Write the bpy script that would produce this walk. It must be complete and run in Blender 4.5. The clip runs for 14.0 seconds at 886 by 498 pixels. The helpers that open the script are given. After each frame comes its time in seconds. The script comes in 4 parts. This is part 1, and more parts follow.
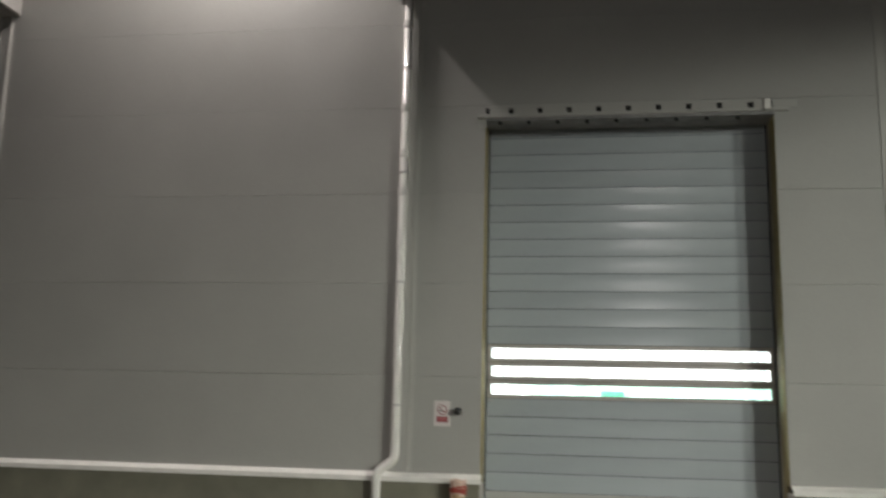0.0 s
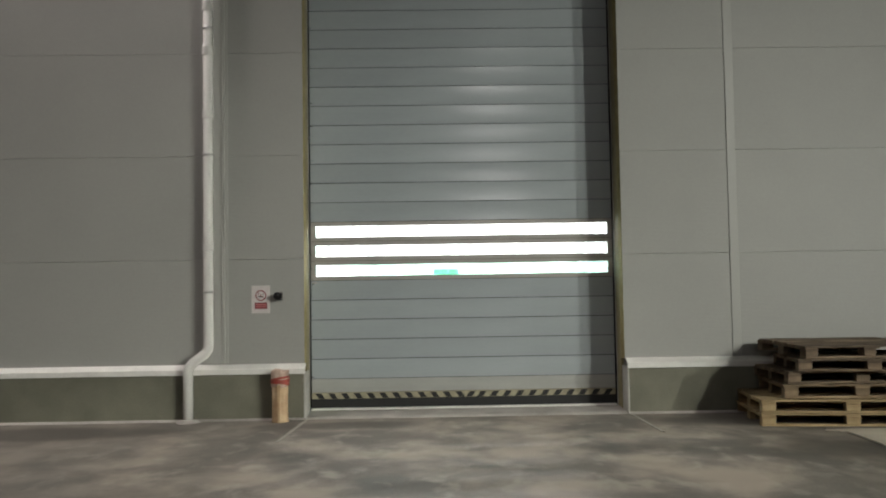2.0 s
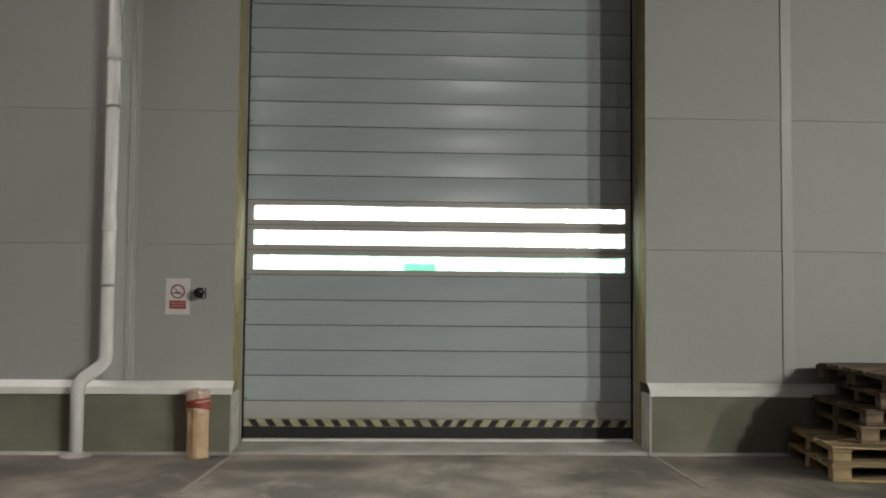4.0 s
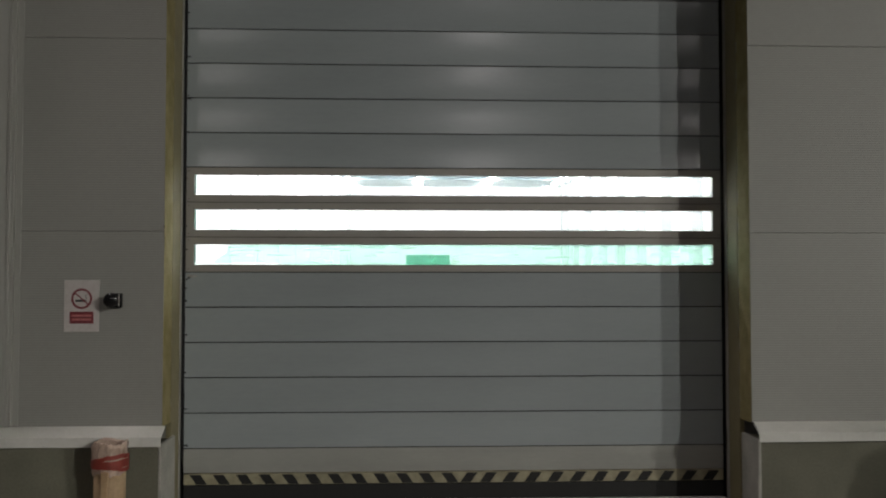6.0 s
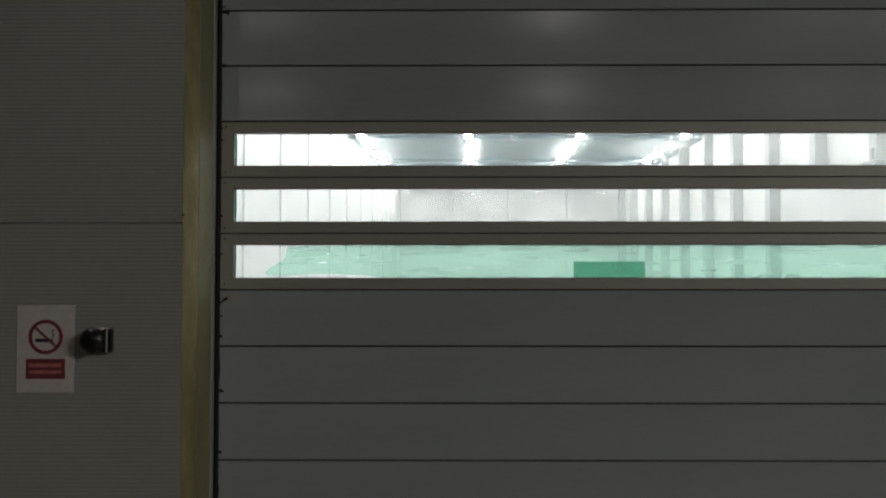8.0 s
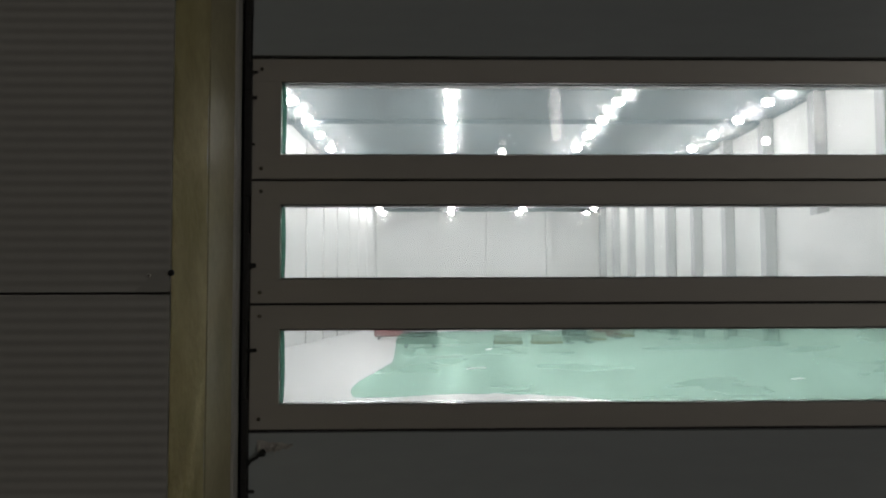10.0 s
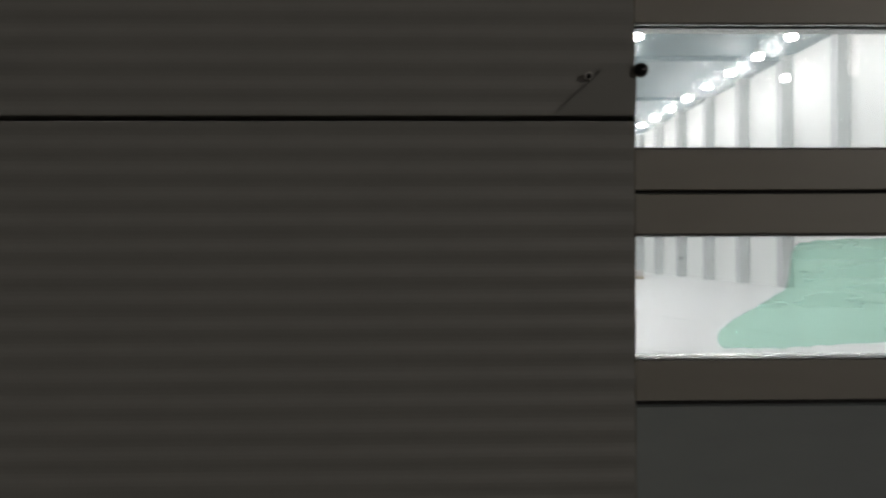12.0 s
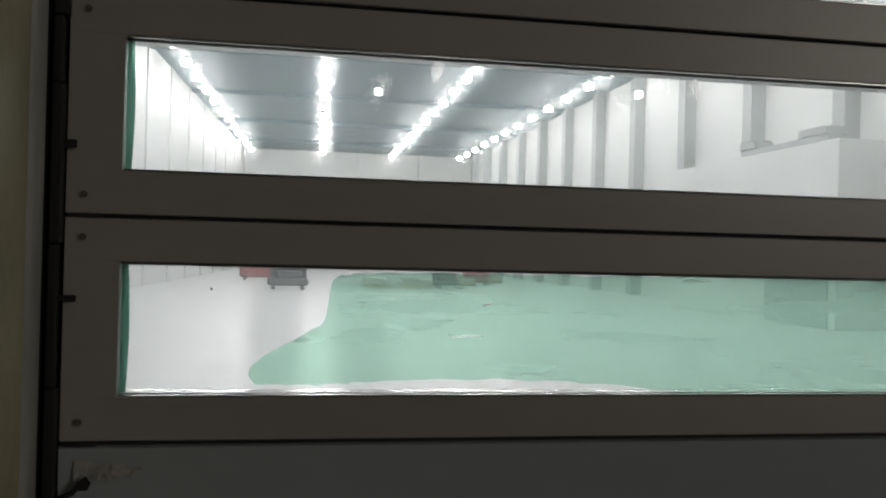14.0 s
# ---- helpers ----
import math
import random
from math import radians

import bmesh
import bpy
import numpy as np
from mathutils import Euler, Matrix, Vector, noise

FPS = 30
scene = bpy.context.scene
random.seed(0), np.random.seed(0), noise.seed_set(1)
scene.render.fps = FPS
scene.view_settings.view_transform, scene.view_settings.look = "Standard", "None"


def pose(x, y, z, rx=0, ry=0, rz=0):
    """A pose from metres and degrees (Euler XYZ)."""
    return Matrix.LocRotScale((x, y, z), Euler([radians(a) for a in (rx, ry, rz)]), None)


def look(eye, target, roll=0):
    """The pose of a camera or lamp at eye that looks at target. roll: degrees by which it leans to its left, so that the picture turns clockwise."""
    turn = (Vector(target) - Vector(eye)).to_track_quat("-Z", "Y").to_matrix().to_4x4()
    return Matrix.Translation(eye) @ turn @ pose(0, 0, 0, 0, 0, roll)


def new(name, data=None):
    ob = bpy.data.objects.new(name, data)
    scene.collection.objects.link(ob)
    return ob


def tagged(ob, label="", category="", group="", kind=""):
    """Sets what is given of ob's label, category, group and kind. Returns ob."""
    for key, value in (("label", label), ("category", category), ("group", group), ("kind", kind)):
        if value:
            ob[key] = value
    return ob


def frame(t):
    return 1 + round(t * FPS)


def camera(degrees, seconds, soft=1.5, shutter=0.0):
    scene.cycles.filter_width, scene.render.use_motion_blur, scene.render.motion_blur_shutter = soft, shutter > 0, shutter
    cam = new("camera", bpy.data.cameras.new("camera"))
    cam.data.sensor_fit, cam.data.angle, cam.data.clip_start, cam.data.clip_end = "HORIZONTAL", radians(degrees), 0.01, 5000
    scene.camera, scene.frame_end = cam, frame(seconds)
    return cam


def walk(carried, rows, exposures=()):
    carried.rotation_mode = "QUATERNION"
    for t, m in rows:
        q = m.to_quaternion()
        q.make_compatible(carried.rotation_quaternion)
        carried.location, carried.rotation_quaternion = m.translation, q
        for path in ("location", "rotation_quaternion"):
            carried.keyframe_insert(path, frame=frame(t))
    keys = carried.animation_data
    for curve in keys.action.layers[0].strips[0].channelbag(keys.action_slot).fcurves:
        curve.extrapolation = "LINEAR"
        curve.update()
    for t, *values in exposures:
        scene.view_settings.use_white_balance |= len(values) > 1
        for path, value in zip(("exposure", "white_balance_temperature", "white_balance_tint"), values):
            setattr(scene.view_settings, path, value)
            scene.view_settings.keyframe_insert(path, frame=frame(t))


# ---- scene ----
cam = camera(53.2, 14.0, soft=2.0, shutter=0.4)

PATH = [
    (0, (1.072, -11.22, 1.38), (0.773, -9.274, 1.733), 1.4),
    (0.5, (1.313, -11.212, 1.383), (1.173, -9.23, 1.613), 1.3),
    (1, (1.374, -11.038, 1.349), (1.294, -9.05, 1.549), 0.5),
    (1.5, (1.354, -10.678, 1.331), (1.316, -8.683, 1.471), -0.4),
    (2, (1.304, -10.211, 1.337), (1.337, -8.214, 1.439), -0.9),
    (2.5, (1.354, -9.666, 1.347), (1.396, -7.669, 1.447), -0.7),
    (3, (1.355, -9.13, 1.336), (1.42, -7.133, 1.441), 0.1),
    (5.5, (1.442, -6.297, 1.425), (1.533, -4.301, 1.515), 0.5),
    (6, (1.353, -5.738, 1.463), (1.439, -3.741, 1.533), -0.0),
    (6.5, (1.323, -5.175, 1.459), (1.406, -3.177, 1.514), -0.3),
    (7, (1.236, -4.623, 1.426), (1.272, -2.625, 1.5), 0.4),
    (7.5, (1.056, -4.082, 1.473), (1.037, -2.083, 1.54), -0.0),
    (10, (0.255, -1.599, 1.733), (0.304, 0.396, 1.864), -0.2),
    (10.5, (0.122, -1.297, 1.727), (0.208, 0.698, 1.852), -0.5),
    (11, (0.001, -1.064, 1.713), (0.033, 0.933, 1.816), -0.8),
    (11.5, (-0.117, -0.979, 1.696), (-0.177, 1.02, 1.74), -0.7),
    (12, (-0.193, -0.937, 1.678), (-0.143, 1.061, 1.680), -0.2),
    (12.5, (-0.173, -0.931, 1.693), (0.243, 1.026, 1.671), 0.8),
    (13, (-0.069, -0.938, 1.697), (0.469, 0.988, 1.695), 1.7),
    (13.5, (0.118, -0.913, 1.703), (0.523, 1.045, 1.71), 3.2),
    (14, (0.164, -0.919, 1.712), (0.509, 1.051, 1.719), 1.5),
]
EXPOSURES = [(0, 1.2, 6380, 7), (1.5, 1.22, 6380, 7), (3.0, 1.22, 6380, 7), (5.5, 0.4, 6450, 11), (6.5, -0.14, 6450, 11.5), (7.5, -0.66, 6520, 11), (10.0, -1.32, 6600, 14), (11.0, -1.37, 6600, 14.5), (11.8, -1.15, 6600, 14.5), (12.9, -1.37, 6600, 14.5), (14.0, -1.37, 6600, 14.5)]
walk(cam, [(t, look(eye, target, roll)) for t, eye, target, roll in PATH], EXPOSURES)

# ---- world: a closed indoor place, no daylight ----
world = bpy.data.worlds.new("night")
scene.world = world
world.use_nodes = True
world.node_tree.nodes["Background"].inputs[0].default_value = (0.02, 0.025, 0.03, 1)
world.node_tree.nodes["Background"].inputs[1].default_value = 0.3

LAMP_W = 205.0       # watts of each ceiling lamp of the dim hall
HALL_EMIT = 255.0     # strength of the lamps of the bright hall


def ceiling_area_lamp(x, y, z, watts, colour, aim, spread):
    """A lamp that shines straight down, or as a floodlight towards a place."""
    data = bpy.data.lights.new("ceiling_lamp_light", "AREA")
    data.shape, data.size, data.size_y = "RECTANGLE", 0.22, 1.3
    data.energy, data.color, data.spread = watts, colour, radians(spread)
    ob = new("ceiling_lamp_light", data)
    m = look((x, y, z), aim) if aim else pose(x, y, z)
    ob.matrix_world = m @ Matrix.Translation((0, 0, -0.09))
    return ob


KEY, SIDE, WARM = (1.0, 0.98, 0.875), (1.0, 0.94, 0.92), (1.0, 0.885, 0.85)
AIM, DOORWAY = (0.7, -0.44, -1.0), (1.7, -0.44, 2.0)
# x, y, z, share of LAMP_W, tint, aim, spread: one by the wall, two floodlights off to the side, a row far behind
ROOM_LAMPS = [(-3.7, -1.25, 9.6, 0.65, WARM, None, 160), (17.2, -20.4, 8.2, 0.265, KEY, AIM, 42), (22.6, -20.4, 8.2, 0.265, KEY, AIM, 42),
              (-4.0, -20.0, 6.5, 0.025, SIDE, DOORWAY, 90), (3.6, -20.0, 6.5, 0.05, SIDE, DOORWAY, 90), (10.2, -20.0, 6.5, 0.025, SIDE, DOORWAY, 90)]
for lx, ly, lz, k, tone, aim, spread in ROOM_LAMPS:
    ceiling_area_lamp(lx, ly, lz, LAMP_W * k, tone, aim, spread)



# ---- materials ----
def mat(name, base, rough=0.6, metal=0.0, vary=0.15, scale=3.0, fine=60.0, bump=0.1, bump_d=0.002, second=None,
        coord="Object", spec=0.5, stretch=(1, 1, 1), per_piece=0.0, lo=0.35, hi=0.7, grain=0.2):
    m = bpy.data.materials.new(name)
    m.use_nodes = True
    nt = m.node_tree
    b = nt.nodes["Principled BSDF"]
    b.inputs["Roughness"].default_value = rough
    b.inputs["Metallic"].default_value = metal
    b.inputs["Specular IOR Level"].default_value = spec
    tc = nt.nodes.new("ShaderNodeTexCoord")
    mp = nt.nodes.new("ShaderNodeMapping")
    mp.inputs["Scale"].default_value = stretch
    nt.links.new(tc.outputs[coord], mp.inputs[0])
    n1 = nt.nodes.new("ShaderNodeTexNoise")
    n1.inputs["Scale"].default_value, n1.inputs["Detail"].default_value = scale, 6
    n2 = nt.nodes.new("ShaderNodeTexNoise")
    n2.inputs["Scale"].default_value, n2.inputs["Detail"].default_value = fine, 3
    nt.links.new(mp.outputs[0], n1.inputs[0])
    nt.links.new(mp.outputs[0], n2.inputs[0])
    ramp = nt.nodes.new("ShaderNodeValToRGB")
    second = second or tuple(c * (1 - vary) for c in base)
    ramp.color_ramp.elements[0].position, ramp.color_ramp.elements[1].position = lo, hi
    ramp.color_ramp.elements[0].color = (*second, 1)
    ramp.color_ramp.elements[1].color = (*base, 1)
    nt.links.new(n1.outputs[0], ramp.inputs[0])
    mix = nt.nodes.new("ShaderNodeMixRGB")
    mix.blend_type, mix.inputs[0].default_value = "OVERLAY", grain
    nt.links.new(ramp.outputs[0], mix.inputs[1])
    nt.links.new(n2.outputs[0], mix.inputs[2])
    out = mix.outputs[0]
    if per_piece:
        info = nt.nodes.new("ShaderNodeObjectInfo")
        rng = nt.nodes.new("ShaderNodeMapRange")
        rng.inputs[3].default_value, rng.inputs[4].default_value = 1 - per_piece, 1 + per_piece * 0.3
        nt.links.new(info.outputs["Random"], rng.inputs[0])
        mul = nt.nodes.new("ShaderNodeMixRGB")
        mul.blend_type, mul.inputs[0].default_value = "MULTIPLY", 1.0
        nt.links.new(out, mul.inputs[1])
        nt.links.new(rng.outputs[0], mul.inputs[2])
        out = mul.outputs[0]
    nt.links.new(out, b.inputs["Base Color"])
    rr = nt.nodes.new("ShaderNodeMapRange")
    rr.inputs[3].default_value, rr.inputs[4].default_value = max(0.03, rough - 0.08), min(1, rough + 0.08)
    nt.links.new(n1.outputs[0], rr.inputs[0])
    nt.links.new(rr.outputs[0], b.inputs["Roughness"])
    bp = nt.nodes.new("ShaderNodeBump")
    bp.inputs["Strength"].default_value, bp.inputs["Distance"].default_value = bump, bump_d
    nt.links.new(n2.outputs[0], bp.inputs["Height"])
    nt.links.new(bp.outputs[0], b.inputs["Normal"])
    return m


def ribbed(m, axis, period, depth, strength=0.5):
    """Adds fine parallel ribs to a material's relief."""
    nt = m.node_tree
    b = nt.nodes["Principled BSDF"]
    old = b.inputs["Normal"].links[0].from_node
    tc = nt.nodes.new("ShaderNodeTexCoord")
    sep = nt.nodes.new("ShaderNodeSeparateXYZ")
    nt.links.new(tc.outputs["Object"], sep.inputs[0])
    mul = nt.nodes.new("ShaderNodeMath")
    mul.operation, mul.inputs[1].default_value = "MULTIPLY", 2 * math.pi / period
    sine = nt.nodes.new("ShaderNodeMath")
    sine.operation = "SINE"
    nt.links.new(sep.outputs[axis], mul.inputs[0])
    nt.links.new(mul.outputs[0], sine.inputs[0])
    bp = nt.nodes.new("ShaderNodeBump")
    bp.inputs["Strength"].default_value, bp.inputs["Distance"].default_value = strength, depth
    nt.links.new(sine.outputs[0], bp.inputs["Height"])
    nt.links.new(old.outputs[0], bp.inputs["Normal"])
    nt.links.new(bp.outputs[0], b.inputs["Normal"])
    return m


def glow(name, colour, strength):
    m = bpy.data.materials.new(name)
    m.use_nodes = True
    b = m.node_tree.nodes["Principled BSDF"]
    b.inputs["Base Color"].default_value = (0.8, 0.8, 0.8, 1)
    b.inputs["Emission Color"].default_value = (*colour, 1)
    b.inputs["Emission Strength"].default_value = strength
    return m


def clear(name, tint, gloss=0.06, rough=0.02, haze=0.0, haze_colour=(0.8, 0.9, 0.85), streaks=False, blur=0.0):
    """Thin see-through sheet: tinted, a little glossy, a little milky."""
    m = bpy.data.materials.new(name)
    m.use_nodes = True
    nt = m.node_tree
    nt.nodes.remove(nt.nodes["Principled BSDF"])
    tr = nt.nodes.new("ShaderNodeBsdfTransparent")
    tr.inputs[0].default_value = (*tint, 1)
    gl = nt.nodes.new("ShaderNodeBsdfGlossy")
    gl.inputs["Roughness"].default_value = rough
    m1 = nt.nodes.new("ShaderNodeMixShader")
    m1.inputs[0].default_value = gloss
    see = tr
    if blur:
        # rough refraction spreads what lies behind, for the bloom round the lamps
        sp = nt.nodes.new("ShaderNodeBsdfRefraction")
        sp.inputs["Color"].default_value = (*tint, 1)
        sp.inputs["Roughness"].default_value, sp.inputs["IOR"].default_value = 0.38, 1.05
        see = nt.nodes.new("ShaderNodeMixShader")
        see.inputs[0].default_value = blur
        nt.links.new(tr.outputs[0], see.inputs[1])
        nt.links.new(sp.outputs[0], see.inputs[2])
    nt.links.new(see.outputs[0], m1.inputs[1])
    nt.links.new(gl.outputs[0], m1.inputs[2])
    df = nt.nodes.new("ShaderNodeBsdfTranslucent")
    df.inputs[0].default_value = (*haze_colour, 1)
    m2 = nt.nodes.new("ShaderNodeMixShader")
    m2.inputs[0].default_value = haze
    nt.links.new(m1.outputs[0], m2.inputs[1])
    nt.links.new(df.outputs[0], m2.inputs[2])
    nt.links.new(m2.outputs[0], nt.nodes["Material Output"].inputs[0])
    tc = nt.nodes.new("ShaderNodeTexCoord")
    mp = nt.nodes.new("ShaderNodeMapping")
    mp.inputs["Scale"].default_value = (3, 1, 22) if streaks else (4, 4, 4)
    mp.inputs["Rotation"].default_value = (0, radians(8 if streaks else 0), 0)
    ns = nt.nodes.new("ShaderNodeTexNoise")
    ns.inputs["Scale"].default_value, ns.inputs["Detail"].default_value = 1.6, 3
    nt.links.new(tc.outputs["Object"], mp.inputs[0])
    nt.links.new(mp.outputs[0], ns.inputs[0])
    rp = nt.nodes.new("ShaderNodeValToRGB")
    k = 0.86 if streaks else 0.95
    rp.color_ramp.elements[0].position, rp.color_ramp.elements[1].position = 0.30, 0.46
    rp.color_ramp.elements[0].color = (tint[0] * k, tint[1] * k, tint[2] * k, 1)
    rp.color_ramp.elements[1].color = (*tint, 1)
    nt.links.new(ns.outputs[0], rp.inputs[0])
    nt.links.new(rp.outputs[0], tr.inputs[0])
    return m


def worn_floor():
    """Dark trodden concrete, dusty and pale where the traffic goes, with soft scuffs and dark stains."""
    m = mat("worn_concrete", (0.19, 0.172, 0.148), 0.62, scale=1.6, fine=45, bump=0.3, bump_d=0.003, second=(0.115, 0.106, 0.093), lo=0.3, hi=0.72, grain=0.3)
    nt = m.node_tree
    b = nt.nodes["Principled BSDF"]
    colour = b.inputs["Base Color"].links[0].from_socket
    tc = nt.nodes.new("ShaderNodeTexCoord")

    def link(a, c):
        nt.links.new(a, c)

    def noise(scale, shift, detail, stretch):
        mp = nt.nodes.new("ShaderNodeMapping")
        mp.inputs["Location"].default_value = (shift, shift * 0.7, 0)
        mp.inputs["Scale"].default_value = stretch
        ns = nt.nodes.new("ShaderNodeTexNoise")
        ns.inputs["Scale"].default_value, ns.inputs["Detail"].default_value = scale, detail
        ns.inputs["Roughness"].default_value, ns.inputs["Distortion"].default_value = 0.55, 0.2
        link(tc.outputs["Object"], mp.inputs[0])
        link(mp.outputs[0], ns.inputs[0])
        return ns.outputs[0]

    def ranged(value, lo, hi, to0, to1):
        rg = nt.nodes.new("ShaderNodeMapRange")
        rg.interpolation_type = "SMOOTHSTEP"
        for k, v in ((1, lo), (2, hi), (3, to0), (4, to1)):
            rg.inputs[k].default_value = v
        link(value, rg.inputs[0])
        return rg.outputs[0]

    def math_node(kind, a, c):
        nd = nt.nodes.new("ShaderNodeMath")
        nd.operation = kind
        link(a, nd.inputs[0])
        if isinstance(c, float):
            nd.inputs[1].default_value = c
        else:
            link(c, nd.inputs[1])
        return nd.outputs[0]

    def spot(cx, cy, rx, ry, ragged, shift):
        """Distance from a place in units of its size, with a ragged rim."""
        mp = nt.nodes.new("ShaderNodeMapping")
        mp.inputs["Location"].default_value = (-cx / rx, -cy / ry, 0)
        mp.inputs["Scale"].default_value = (1 / rx, 1 / ry, 0)
        link(tc.outputs["Object"], mp.inputs[0])
        ln = nt.nodes.new("ShaderNodeVectorMath")
        ln.operation = "LENGTH"
        link(mp.outputs[0], ln.inputs[0])
        return math_node("ADD", ln.outputs["Value"], math_node("MULTIPLY", math_node("SUBTRACT", noise(1.3, shift, 5, (1, 1, 1)), 0.5), ragged))

    def lay(factor, paint):
        nonlocal colour
        mx = nt.nodes.new("ShaderNodeMixRGB")
        mx.inputs[2].default_value = (*paint, 1)
        link(factor, mx.inputs[0])
        link(colour, mx.inputs[1])
        colour = mx.outputs[0]

    # dust of the traffic in front of the door
    trodden = ranged(spot(1.9, -2.9, 4.2, 2.6, 0.9, 3.0), 0.35, 1.35, 1.0, 0.22)
    lay(math_node("MULTIPLY", trodden, ranged(noise(1.25, 0.0, 6, (0.9, 0.75, 1)), 0.40, 0.66, 0.0, 0.85)), (0.45, 0.385, 0.315))
    lay(math_node("MULTIPLY", trodden, ranged(noise(3.4, 7.0, 6, (1, 0.6, 1)), 0.50, 0.70, 0.0, 0.6)), (0.46, 0.415, 0.35))
    # dark stains
    lay(ranged(noise(0.9, 23.0, 6, (1, 0.8, 1)), 0.56, 0.72, 0.0, 0.6), (0.07, 0.063, 0.054))
    for cx, cy, rx, ry, shift in ((4.7, -2.8, 0.75, 0.55, 11.0), (4.3, -1.1, 0.8, 0.4, 17.0), (0.3, -0.95, 0.9, 0.3, 31.0), (-2.6, -1.2, 1.6, 0.5, 41.0)):
        lay(ranged(spot(cx, cy, rx, ry, 1.2, shift), 0.45, 1.15, 0.75, 0.0), (0.068, 0.06, 0.05))
    link(colour, b.inputs["Base Color"])
    return m


M_PANEL = mat("panel_paint", (0.358, 0.358, 0.335), 0.45, vary=0.07, scale=0.9, fine=40, bump=0.03, per_piece=0.03, grain=0.05)
M_TRIM = mat("trim_paint", (0.40, 0.40, 0.375), 0.42, vary=0.06, scale=1, fine=40, bump=0.02, grain=0.05)
M_SILL = mat("sill_paint", (0.78, 0.77, 0.73), 0.4, vary=0.14, scale=4, fine=50, bump=0.05)
M_LINER = mat("reveal_liner_metal", (0.42, 0.42, 0.41), 0.22, metal=0.85, vary=0.1, scale=12, fine=90, bump=0.02)
M_TAPE = mat("dull_tape", (0.40, 0.39, 0.37), 0.5, vary=0.25, scale=40, fine=150, bump=0.1)
M_PLINTH = mat("plinth_concrete", (0.215, 0.21, 0.16), 0.8, vary=0.3, scale=2.2, fine=70, bump=0.3, bump_d=0.004)
M_RETURN = mat("plinth_end_paint", (0.52, 0.51, 0.47), 0.7, vary=0.25, scale=6, fine=60, bump=0.2)
M_FLOOR = worn_floor()
M_THRESH = mat("pale_concrete", (0.46, 0.435, 0.40), 0.7, vary=0.3, scale=3, fine=50, bump=0.25, bump_d=0.003)
M_METAL = mat("aluminium", (0.55, 0.55, 0.54), 0.35, metal=0.9, vary=0.2, scale=8, fine=80, bump=0.05)
M_RAIL = mat("guide_aluminium", (0.50, 0.49, 0.46), 0.3, metal=0.35, vary=0.2, scale=8, fine=80, bump=0.05, stretch=(1, 1, 0.2))
M_STRIP = mat("floor_steel", (0.45, 0.42, 0.37), 0.5, metal=0.5, vary=0.3, scale=8, fine=80)
M_SLAT = mat("slat_aluminium", (0.380, 0.418, 0.435), 0.18, metal=0.0, spec=0.42, vary=0.10, scale=1.5, fine=25, bump=0.02, stretch=(0.5, 1, 2), per_piece=0.06, grain=0.05)
M_WFRAME = mat("window_slat_aluminium", (0.39, 0.372, 0.342), 0.42, metal=0.15, vary=0.08, scale=2, fine=30, bump=0.02, stretch=(0.5, 1, 1.5), grain=0.04)
M_BAR = mat("bottom_slat_paint", (0.40, 0.405, 0.38), 0.45, vary=0.15, scale=3, fine=40, bump=0.03, stretch=(0.5, 1, 2), grain=0.08)
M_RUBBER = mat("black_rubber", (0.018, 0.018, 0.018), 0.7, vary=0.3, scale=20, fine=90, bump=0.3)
M_YELLOW = mat("hazard_yellow", (0.42, 0.38, 0.26), 0.6, vary=0.35, scale=12, fine=60)
M_FOAM = mat("aged_foam", (0.38, 0.32, 0.165), 0.9, scale=9, fine=60, bump=0.6, bump_d=0.004, second=(0.25, 0.21, 0.085))
M_JAMB = mat("jamb_steel", (0.30, 0.262, 0.15), 0.6, metal=0.0, vary=0.25, scale=5, fine=60)
M_SOFFIT = mat("galvanised_steel", (0.30, 0.30, 0.295), 0.5, metal=0.3, vary=0.35, scale=6, fine=40)
M_SCREW = mat("screw_steel", (0.32, 0.31, 0.30), 0.25, metal=1.0, vary=0.3, scale=60, fine=200)
M_PIPE = mat("white_pipe", (0.74, 0.73, 0.70), 0.13, vary=0.08, scale=5, fine=50, bump=0.03)
M_SIGN = mat("sign_white", (0.64, 0.60, 0.585), 0.22, vary=0.06, scale=8, fine=50, bump=0.02)
M_SRED = mat("sign_red", (0.23, 0.048, 0.058), 0.4, vary=0.15, scale=15, fine=60, bump=0.02)
M_SDARK = mat("sign_black", (0.03, 0.03, 0.03), 0.5, vary=0.2, scale=15, fine=60, bump=0.02)
M_SFADE = mat("sign_faded_red", (0.52, 0.18, 0.18), 0.4, vary=0.1, scale=15, fine=60, bump=0.02)
M_BLACK = mat("black_plastic", (0.015, 0.015, 0.016), 0.22, vary=0.2, scale=15, fine=60, bump=0.02)
M_CYAN = mat("bollard_plastic", (0.56, 0.42, 0.26), 0.55, scale=7, fine=50, second=(0.42, 0.28, 0.16), bump=0.2)
M_RED = mat("bollard_red", (0.42, 0.075, 0.055), 0.5, scale=9, fine=50, vary=0.4)
M_WRAP = mat("bollard_wrap", (0.62, 0.47, 0.38), 0.35, scale=9, fine=50, vary=0.3)
M_WOOD_L = mat("pale_pallet_wood", (0.48, 0.37, 0.20), 0.8, scale=3, fine=30, second=(0.30, 0.21, 0.11), bump=0.4, stretch=(1, 6, 6), per_piece=0.3)
M_WOOD_D = mat("old_pallet_wood", (0.28, 0.205, 0.135), 0.85, scale=3, fine=30, second=(0.10, 0.07, 0.045), bump=0.5, stretch=(1, 6, 6), per_piece=0.4)
